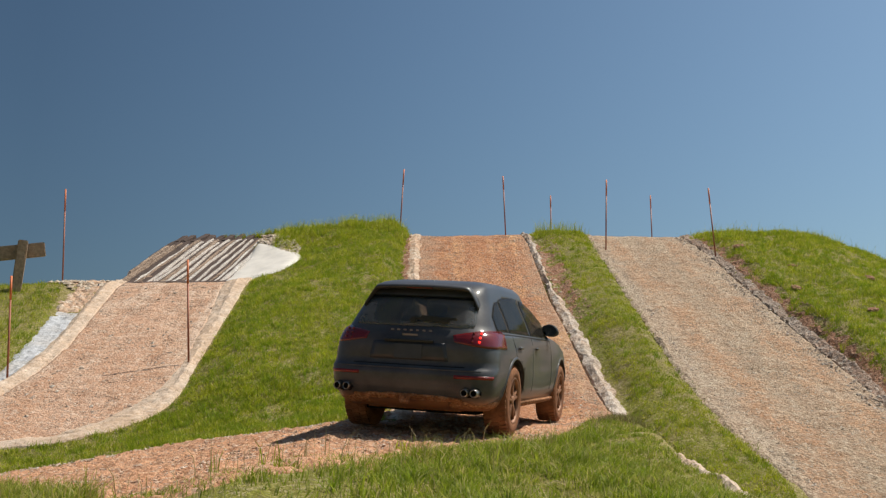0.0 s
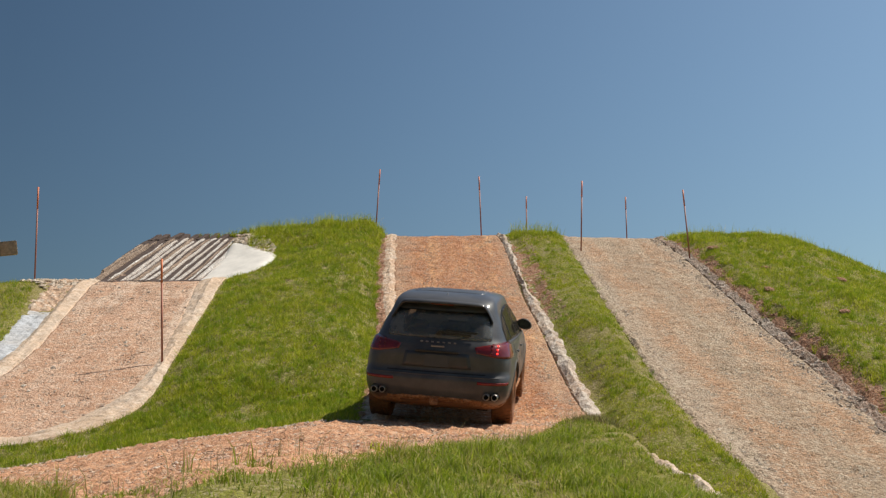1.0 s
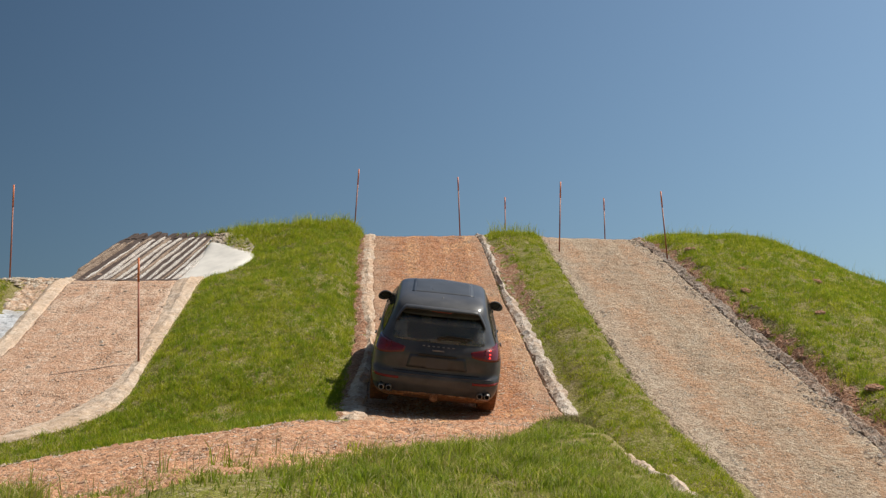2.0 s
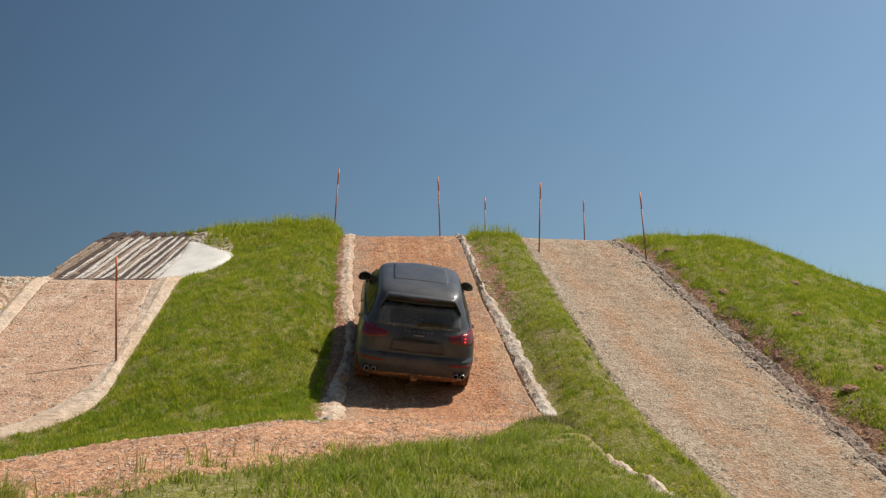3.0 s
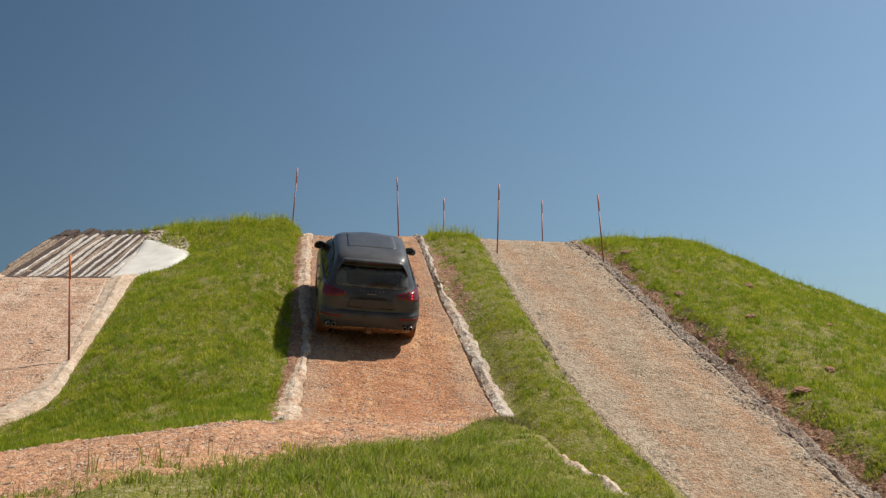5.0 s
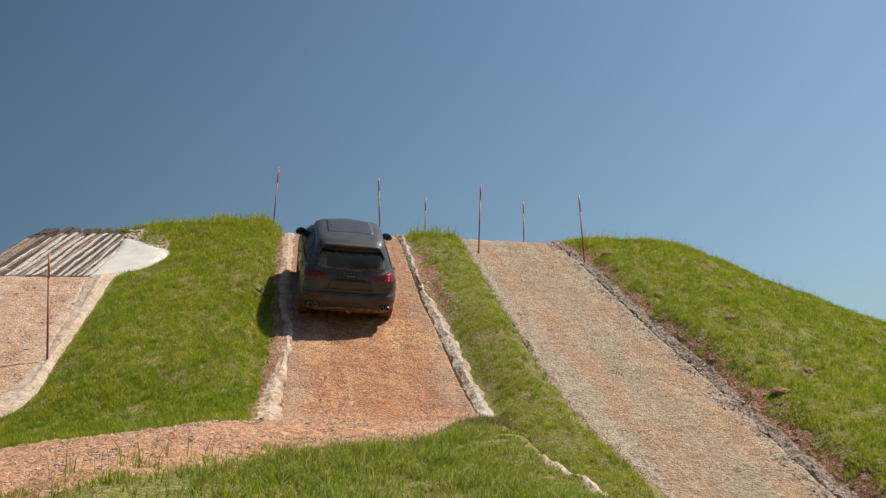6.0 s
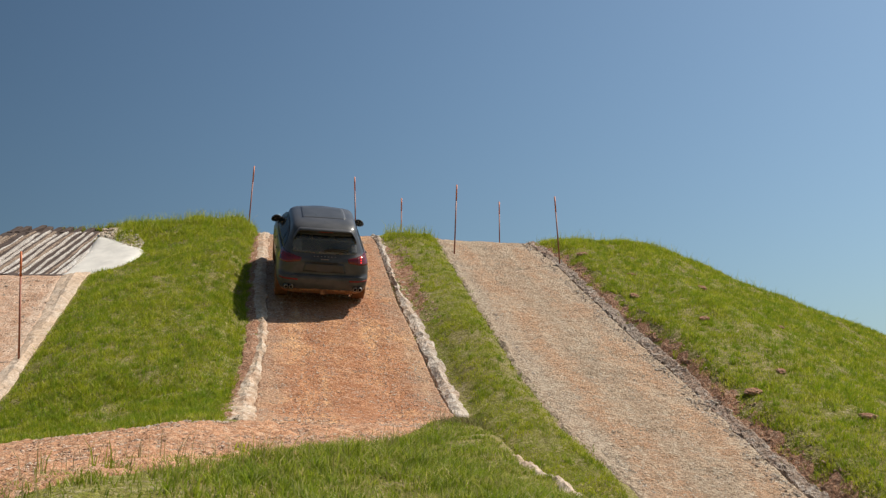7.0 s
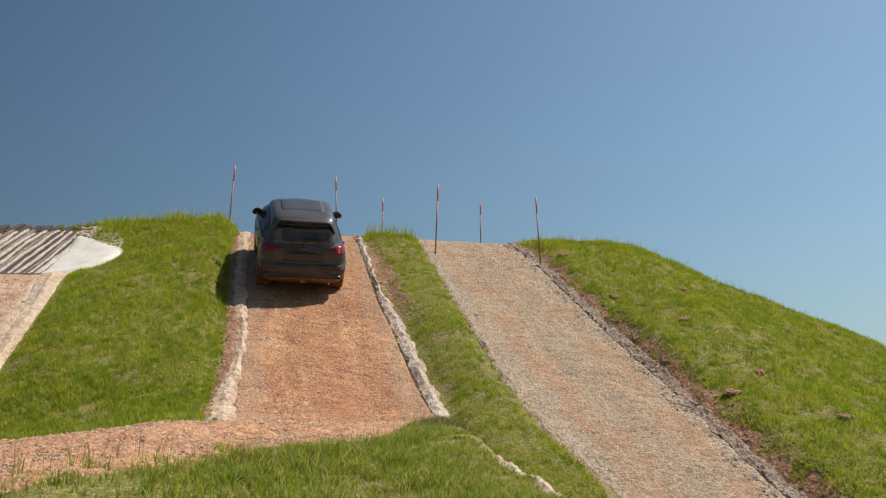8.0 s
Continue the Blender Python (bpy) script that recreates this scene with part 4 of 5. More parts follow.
def dusty_paint():
    m, nt, b = material("dusty_dark_paint", 0.5, 0.0, 0.12)
    dust = noise_tex(nt, 2.2, 5, 0.65)
    spots = noise_tex(nt, 55, 3, 0.6)
    tc = nt.nodes.new("ShaderNodeTexCoord")
    sx = nt.nodes.new("ShaderNodeSeparateXYZ")
    nt.links.new(tc.outputs["Object"], sx.inputs[0])
    low = band(nt, sx.outputs[2], 0.40, 0.29)
    rag = nt.nodes.new("ShaderNodeMath")
    rag.operation = "MULTIPLY_ADD"
    rag.inputs[1].default_value = 1.3
    nt.links.new(band(nt, dust, 0.35, 0.7), rag.inputs[0]), nt.links.new(low, rag.inputs[2])
    mud = nt.nodes.new("ShaderNodeMath")
    mud.operation = "MULTIPLY"
    nt.links.new(rag.outputs[0], mud.inputs[0]), nt.links.new(low, mud.inputs[1])
    mud.use_clamp = True
    film = mix(nt, band(nt, dust, 0.2, 0.8), (0.026, 0.028, 0.034), (0.104, 0.101, 0.104))
    film = mix(nt, band(nt, spots, 0.60, 0.75), film, (0.09, 0.082, 0.076))
    nt.links.new(mix(nt, mud.outputs[0], film, (0.27, 0.125, 0.06)), b.inputs["Base Color"])
    nt.links.new(ramp(nt, dust, [(0.3, (0.38,) * 3), (0.75, (0.55,) * 3)]), b.inputs["Roughness"])
    b.inputs["Coat Weight"].default_value, b.inputs["Coat Roughness"].default_value = 0.4, 0.10
    return m


M_PAINT = dusty_paint()


def glass_mat(name, tint, film, dust=0.0, wiped=False):
    """Tinted glass that shows the cabin, with gloss and a film of dust; a wiped field is clearer, and a film thinned at
    the top paints the spoiler's shade.
    """
    m, nt, b = material(name, 0.06, 0, 0.7)
    b.inputs["Base Color"].default_value = (0.006, 0.007, 0.008, 1)
    see = nt.nodes.new("ShaderNodeBsdfTransparent")
    see.inputs[0].default_value = (*tint, 1)
    pane = nt.nodes.new("ShaderNodeMixShader")
    pane.inputs[0].default_value = 0.30
    nt.links.new(see.outputs[0], pane.inputs[1]), nt.links.new(b.outputs[0], pane.inputs[2])
    out = pane.outputs[0]
    if dust:
        amount = band(nt, noise_tex(nt, 3.0, 5, 0.65), 0.05, 0.8)
        if wiped:
            tc, sep = nt.nodes.new("ShaderNodeTexCoord"), nt.nodes.new("ShaderNodeSeparateXYZ")
            nt.links.new(tc.outputs["Object"], sep.inputs[0])

            def op(kind, a, c):
                n = nt.nodes.new("ShaderNodeMath")
                n.operation = kind
                for sock, v in zip(n.inputs, (a, c)):
                    if isinstance(v, bpy.types.NodeSocket):
                        nt.links.new(v, sock)
                    else:
                        sock.default_value = v
                return n.outputs[0]
            across = band(nt, op("ABSOLUTE", op("SUBTRACT", sep.outputs[0], 0.04), 0), 0.53, 0.49)
            up = op("MULTIPLY", band(nt, sep.outputs[2], 1.155, 1.175), band(nt, sep.outputs[2], 1.37, 1.34))
            amount = op("MULTIPLY", amount, op("SUBTRACT", 1.0, op("MULTIPLY", op("MULTIPLY", across, up), 0.5)))
            # film fades out upwards, painting the dark band of shade below the spoiler
            amount = op("MULTIPLY", amount, band(nt, sep.outputs[2], 1.44, 1.35))
        scaled = nt.nodes.new("ShaderNodeMath")
        scaled.operation = "MULTIPLY"
        scaled.inputs[1].default_value = dust
        nt.links.new(amount, scaled.inputs[0])
        d = nt.nodes.new("ShaderNodeBsdfDiffuse")
        d.inputs[0].default_value = (*film, 1)
        top = nt.nodes.new("ShaderNodeMixShader")
        nt.links.new(scaled.outputs[0], top.inputs[0]), nt.links.new(out, top.inputs[1]), nt.links.new(d.outputs[0], top.inputs[2])
        out = top.outputs[0]
    nt.links.new(out, nt.nodes["Material Output"].inputs[0])
    return m


M_GLASS = glass_mat("tinted_side_glass", (0.42, 0.45, 0.43), (0.22, 0.19, 0.16), 0.12)
M_GLASS_DUST = glass_mat("dusty_rear_glass", (0.60, 0.62, 0.60), (0.34, 0.345, 0.35), 0.48, True)
M_SEAT = plain_mat("cream_leather", (0.70, 0.63, 0.52), 0.6, 0, 0.15, 8)
M_TRIM = plain_mat("dark_cabin_trim", (0.05, 0.048, 0.045), 0.8, 0, 0.2, 8, 0.2)
M_ROOF = plain_mat("dusty_roof_glass", (0.045, 0.046, 0.050), 0.38, 0, 0.35, 4, 0.5)
M_BLACK = plain_mat("black_plastic", (0.014, 0.014, 0.015), 0.45, 0, 0.3, 8)
M_MUD = soil_mat("dried_mud", (0.22, 0.10, 0.05), (0.44, 0.21, 0.105), (0.54, 0.28, 0.15), (0.56, 0.33, 0.2), (0.38, 0.18, 0.09))
M_TYRE = plain_mat("mud_caked_rubber", (0.22, 0.10, 0.05), 0.9, 0, 0.45, 7, 0.2, 0.6)
M_RIM = plain_mat("muddy_alloy", (0.26, 0.125, 0.065), 0.6, 0.25, 0.45, 9)
M_LAMP = plain_mat("dark_red_lens", (0.15, 0.010, 0.010), 0.12, 0, 0.3, 5, 0.6)
M_REFLECT = plain_mat("red_reflector", (0.20, 0.012, 0.010), 0.25, 0, 0.3, 20)
M_CHROME = plain_mat("brushed_steel", (0.34, 0.32, 0.30), 0.35, 1.0, 0.1, 10)
M_RECESS = plain_mat("glossy_black_panel", (0.040, 0.041, 0.047), 0.4, 0, 0.3, 6)
M_PLATE = plain_mat("dark_blue_panel", (0.036, 0.040, 0.052), 0.4, 0, 0.3, 6)
# near-black for exhaust bores and recesses, shut lines, inner rims, axles and underbody
M_DARK = plain_mat("matt_near_black", (0.006, 0.006, 0.006), 0.8, 0, 0.2, 10, 0.1)
M_BADGE = plain_mat("satin_silver", (0.20, 0.20, 0.21), 0.45, 0.5, 0.1, 10)
M_MIRROR = plain_mat("mirror_glass", (0.22, 0.24, 0.27), 0.03, 1.0, 0.02, 3)
# emission stands in for sun glints on the right tail lamp
m_glint, nt_glint, b_glint = material("red_lens_sun_glint", 0.2)
b_glint.inputs["Base Color"].default_value = (0.6, 0.01, 0.01, 1)
b_glint.inputs["Emission Color"].default_value = (1.0, 0.03, 0.02, 1)
b_glint.inputs["Emission Strength"].default_value = 1.8
M_GLINT = m_glint

# body levels: height, rearmost y, foremost y, half width, rear corner radius
LEVELS = ((0.24, -0.80, 3.42, 0.80, 0.25), (0.30, -0.93, 3.60, 0.88, 0.26), (0.40, -1.03, 3.70, 0.935, 0.27), (0.50, -1.075, 3.74, 0.958, 0.28), (0.60, -1.085, 3.75, 0.968, 0.28),
          (0.66, -1.08, 3.75, 0.970, 0.28), (0.685, -1.04, 3.75, 0.968, 0.28), (0.72, -1.015, 3.74, 0.966, 0.29), (0.82, -1.015, 3.70, 0.962, 0.30), (0.92, -1.01, 3.60, 0.950, 0.31),
          (1.00, -0.985, 3.35, 0.930, 0.32), (1.06, -0.945, 2.95, 0.908, 0.33), (1.10, -0.915, 2.55, 0.885, 0.33), (1.16, -0.875, 2.40, 0.862, 0.33), (1.24, -0.825, 2.22, 0.828, 0.32),
          (1.34, -0.755, 2.00, 0.780, 0.30), (1.44, -0.685, 1.78, 0.732, 0.28), (1.525, -0.625, 1.69, 0.706, 0.26), (1.590, -0.575, 1.60, 0.684, 0.25), (1.630, -0.53, 1.54, 0.662, 0.25),
          (1.665, -0.46, 1.47, 0.630, 0.25), (1.690, -0.36, 1.34, 0.55, 0.25), (1.707, -0.20, 1.18, 0.43, 0.22), (1.715, 0.15, 0.88, 0.18, 0.1))
LV = np.array(LEVELS)
LV[:, 0] = np.where(LV[:, 0] > 1.59, 1.59 + 0.78 * (LV[:, 0] - 1.59), LV[:, 0])    # a flat roof


def plan(z):
    """Half of the body's outline at a height: from the middle of the tail along its right side to the middle of the nose."""
    yr, yf, hw, rc = (np.interp(z, LV[:, 0], LV[:, i]) for i in range(1, 5))
    lower = z < 1.08

    def side(y):
        k = 0.055 if lower else 0.095
        w = hw * (1 - k * np.clip((1.2 - y) / 2.2, 0, 1.2) ** 2 - 0.08 * np.clip((y - 1.9) / 1.85, 0, 1) ** 2)
        if 0.3 < z < 0.95:   # swelling wings over the wheels, waist between
            bell = math.exp(-((z - 0.72) / 0.22) ** 2)
            w = w + bell * (0.018 * np.exp(-((y - 0.05) / 0.55) ** 2) + 0.014 * np.exp(-((y - 2.9) / 0.55) ** 2) - 0.03 * np.exp(-((y - 1.45) / 0.6) ** 2))
        return w
    out = []
    bow = 0.10 if lower else 0.13
    ye = yr + rc
    xe = side(ye)
    xr = max(xe - rc, 0.02)
    for i in range(11):                      # tail
        x = xr * i / 10
        out.append((x, yr + bow * (x / max(hw, 0.05)) ** 2.2 * min(1, hw / 0.6)))
    yt = out[-1][1]
    for i in range(1, 8):                    # rear corner
        a = math.pi / 2 * i / 8
        out.append((xr + (xe - xr) * math.sin(a), yt + (ye + 0.06 - yt) * (1 - math.cos(a))))
    rf = min(0.45, (yf - ye) * 0.3)
    for i in range(25):                      # side
        y = ye + 0.06 + (yf - rf - ye - 0.06) * i / 24
        out.append((float(side(y)), y))
    xf = out[-1][0]
    for i in range(1, 7):                    # front corner and nose
        a = math.pi / 2 * i / 7
        out.append((xf * (1 - 0.45 * (1 - math.cos(a))), yf - rf + rf * 0.7 * math.sin(a)))
    for i in range(1, 6):
        out.append((xf * 0.55 * (1 - i / 5), yf - rf * 0.3 + rf * 0.3 * math.sin(i / 5 * math.pi / 2)))
    return out


def crown(y, z):
    """The roof sinks a little towards the tail and the windscreen."""
    return z - (0.052 if y < 0.5 else 0.006) * ((y - 0.5) / 1.0) ** 2 * float(sstep(1.45, 1.66, z))


def side_x(y, z):
    p = np.array(plan(z))[12:42]
    return float(np.interp(y, p[:, 1], p[:, 0]))


def tail_y(x, z):
    p = np.array(plan(z))[:20]
    return float(np.interp(abs(x), p[:, 0], p[:, 1]))


def patch(name, fn, nu, nv, mat, parent, label="", thick=0.008, smooth=True):
    """A thin shell: fn(u, v) gives a point for u, v from 0 to 1."""
    bm = bmesh.new()
    g = [[bm.verts.new(fn(i / nu, j / nv)) for i in range(nu + 1)] for j in range(nv + 1)]
    for j in range(nv):
        for i in range(nu):
            bm.faces.new((g[j][i], g[j][i + 1], g[j + 1][i + 1], g[j + 1][i]))
    bmesh.ops.recalc_face_normals(bm, faces=bm.faces)
    bmesh.ops.solidify(bm, geom=bm.faces[:], thickness=thick)
    return part(name, bm, mat, parent, label, smooth)


def lathe(name, prof, mat, parent, m, label="", seg=40, smooth=True):
    """A body turned about the x axis from pairs of (x, radius)."""
    bm = bmesh.new()
    rings = []
    for i in range(seg):
        a = 2 * math.pi * i / seg
        rings.append([bm.verts.new(m @ Vector((x, r * math.cos(a), r * math.sin(a)))) for x, r in prof])
    for i in range(seg):
        p, q = rings[i], rings[(i + 1) % seg]
        for j in range(len(prof) - 1):
            bm.faces.new((p[j], p[j + 1], q[j + 1], q[j]))
    return part(name, bm, mat, parent, label, smooth)


def box(name, m, size, mat, parent, label="", bev=0.01, smooth=False):
    bm = bmesh.new()
    bmesh.ops.create_cube(bm, size=1, matrix=m @ Matrix.Diagonal((*size, 1)))
    bmesh.ops.bevel(bm, geom=bm.edges[:], offset=bev, segments=2, affect="EDGES")
    return part(name, bm, mat, parent, label, smooth)


WHEEL_R, WHEEL_Z, TRACK, BASE = 0.385, 0.345, 0.815, 2.895


def rear_pane(u, v):
    z = 1.12 + v * 0.335
    w = (0.70 - 0.10 * v) * (1 - 0.06 * (1 - v) ** 6)
    x = (u * 2 - 1) * w
    return (x, tail_y(x, z) - 0.006, z)


def screen(u, v):
    z = 1.13 + v * 0.40
    p = np.array(plan(z))
    x = (u * 2 - 1) * (p[41:, 0].max()) * 0.88
    q = p[41:][::-1]
    return (x, float(np.interp(abs(x), q[:, 0], q[:, 1])) + 0.006, z)


def belt(y):
    return 1.085 - 0.012 * (y - 0.8)


head = edge((-0.60, 1.20), (-0.3, 1.40), (0.1, 1.50), (0.7, 1.535), (1.2, 1.515), (1.6, 1.44), (2.0, 1.27), (2.2, 1.16))
SIDE_PANES = ((-0.50, -0.06, "quarter_window"), (-0.02, 0.93, "rear_door_window"), (1.0, 1.96, "front_door_window"))


def side_pane(s, y0, y1, lo, hi):
    def f(u, v):
        y = y0 + u * (y1 - y0)
        a, b = lo(y), hi(y)
        z = a + v * (b - a)
        return (s * (side_x(y, z) + 0.006), y, crown(y, z))
    return f


def plug(fn, nu, nv, out, into):
    """A closed block through a window: the pane's shape pushed outwards and inwards, a little inside its rim."""
    bm = bmesh.new()
    sheets = []
    for d in (Vector(out), Vector(into)):
        sheets.append([[bm.verts.new(Vector(fn(0.02 + 0.96 * i / nu, 0.03 + 0.94 * j / nv)) + d) for i in range(nu + 1)] for j in range(nv + 1)])
    for g in sheets:
        for j in range(nv):
            for i in range(nu):
                bm.faces.new((g[j][i], g[j][i + 1], g[j + 1][i + 1], g[j + 1][i]))
    a, b = sheets
    rim = [(0, i) for i in range(nu)] + [(j, nu) for j in range(nv)] + [(nv, i) for i in range(nu, 0, -1)] + [(j, 0) for j in range(nv, 0, -1)]
    for (j, i), (k, l) in zip(rim, rim[1:] + rim[:1]):
        bm.faces.new((a[j][i], a[k][l], b[k][l], b[j][i]))
    bmesh.ops.recalc_face_normals(bm, faces=bm.faces)
    return bm


def cabin_block():
    """The hollow inside the body, a hand's width in from its skin."""
    bm = bmesh.new()
    loops = []
    for z in (0.62, 0.80, 1.0, 1.12, 1.24, 1.34, 1.44, 1.52, 1.555):
        half = [(max(0.0, x * (0.93 if z < 1.4 else 0.86) - (0.01 if x > 0 else 0)), min(max(y, np.interp(z, LV[:, 0], LV[:, 1]) + 0.075), 2.0 if z < 1.1 else np.interp(z, LV[:, 0], LV[:, 2]) - 0.10)) for x, y in plan(z)]
        pts = half + [(-x, y) for x, y in half[-2:0:-1]]
        loops.append([bm.verts.new((x, y, crown(y, z) - 0.02)) for x, y in pts])
    n = len(loops[0])
    for a, b in zip(loops, loops[1:]):
        for i in range(n):
            bm.faces.new((a[i], a[(i + 1) % n], b[(i + 1) % n], b[i]))
    bm.faces.new(loops[0]), bm.faces.new(loops[-1])
    bmesh.ops.remove_doubles(bm, verts=bm.verts, dist=1e-5)
    bmesh.ops.recalc_face_normals(bm, faces=bm.faces)
    return bm


def carve(body, cb):
    me = bpy.data.meshes.new("hollow")
    cb.to_mesh(me), cb.free()
    tool = new("hollow", me)
    mod = body.modifiers.new("hollow", "BOOLEAN")
    mod.operation, mod.object, mod.solver = "DIFFERENCE", tool, "EXACT"
    whole = bpy.data.meshes.new_from_object(body.evaluated_get(bpy.context.evaluated_depsgraph_get()))
    body.modifiers.clear()
    body.data = whole
    bpy.data.objects.remove(tool)


def make_body(car):
    bm = bmesh.new()
    zs = sorted(set(list(LV[:, 0]) + [0.35, 0.45, 0.55, 0.77, 0.87, 0.96, 1.03, 1.2, 1.29, 1.39, 1.48]))
    loops = []
    for z in zs:
        half = plan(z)
        pts = half + [(-x, y) for x, y in half[-2:0:-1]]
        loops.append([bm.verts.new((x, y, crown(y, z))) for x, y in pts])
    n = len(loops[0])
    for a, b in zip(loops, loops[1:]):
        for i in range(n):
            bm.faces.new((a[i], a[(i + 1) % n], b[(i + 1) % n], b[i]))
    bm.faces.new(loops[0]), bm.faces.new(loops[-1])
    body = part("body", bm, M_PAINT, car, "dusty near-black painted bodywork, splashed with clay", True)
    # wheel arches
    for y in (0.0, BASE):
        for s in (-1, 1):
            cb = bmesh.new()
            bmesh.ops.create_cone(cb, segments=40, radius1=0.445, radius2=0.445, depth=0.6, cap_ends=True, matrix=pose(s * 0.90, y, WHEEL_Z + 0.02, 0, 90, 0))
            carve(body, cb)
    carve(body, cabin_block())
    carve(body, plug(rear_pane, 16, 6, (0, -0.12, 0), (0, 0.22, 0)))
    carve(body, plug(screen, 16, 6, (0, 0.2, 0), (0, -0.25, 0)))
    for s in (-1, 1):
        for y0, y1, nm in SIDE_PANES:
            carve(body, plug(side_pane(s, y0, y1, belt, lambda y: float(head(y)) - 0.01), 10, 6, (s * 0.06, 0, 0), (s * -0.18, 0, 0)))
    body.data.materials.clear()
    body.data.materials.append(M_PAINT)
    return body


def make_wheel(car, x, y, side):
    """A wheel turning about the x axis of its own space."""
    prof = [(-0.135, 0.255), (-0.142, 0.31), (-0.135, 0.36), (-0.11, WHEEL_R - 0.006), (-0.06, WHEEL_R), (0.06, WHEEL_R), (0.11, WHEEL_R - 0.006), (0.135, 0.36), (0.142, 0.31), (0.135, 0.255), (-0.135, 0.255)]
    wheel = lathe("wheel", prof, M_TYRE, car, Matrix(), "tyre caked with orange clay", 48)
    f = side
    lathe("rim", [(f * 0.128, 0.262), (f * 0.135, 0.25), (f * 0.118, 0.235), (f * 0.02, 0.225), (f * 0.02, 0.05), (f * 0.0, 0.0)], M_DARK, wheel, Matrix(), "dark inner rim", 40)
    lathe("rim_lip", [(f * 0.127, 0.268), (f * 0.14, 0.255), (f * 0.13, 0.236), (f * 0.10, 0.232)], M_RIM, wheel, Matrix(), "muddy alloy rim edge", 40)
    for k in range(5):
        for d in (-9, 9):
            a = 72 * k + d
            box("spoke", pose(0, 0, 0, a, 0, 0) @ pose(f * 0.105, 0, 0.145, 0, 0, 0), (0.03, 0.036, 0.20), M_RIM, wheel, bev=0.008)
    lathe("hub_cap", [(f * 0.09, 0.06), (f * 0.12, 0.055), (f * 0.125, 0.03), (f * 0.125, 0.0)], M_RIM, wheel, Matrix(), "", 20)
    tread = bmesh.new()
    for k in range(40):
        a = 360 * k / 40
        for j, xx in enumerate((-0.09, 0.0, 0.09)):
            bmesh.ops.create_cube(tread, size=1, matrix=pose(0, 0, 0, a + (4.5 if j == 1 else 0), 0, 0) @ pose(xx, 0, WHEEL_R - 0.002, 0, 0, 12) @ Matrix.Diagonal((0.07, 0.038, 0.016, 1)))
    part("tread", tread, M_TYRE, wheel, "clogged tread blocks")
    wheel.matrix_basis = pose(x, y, WHEEL_Z)
    return wheel


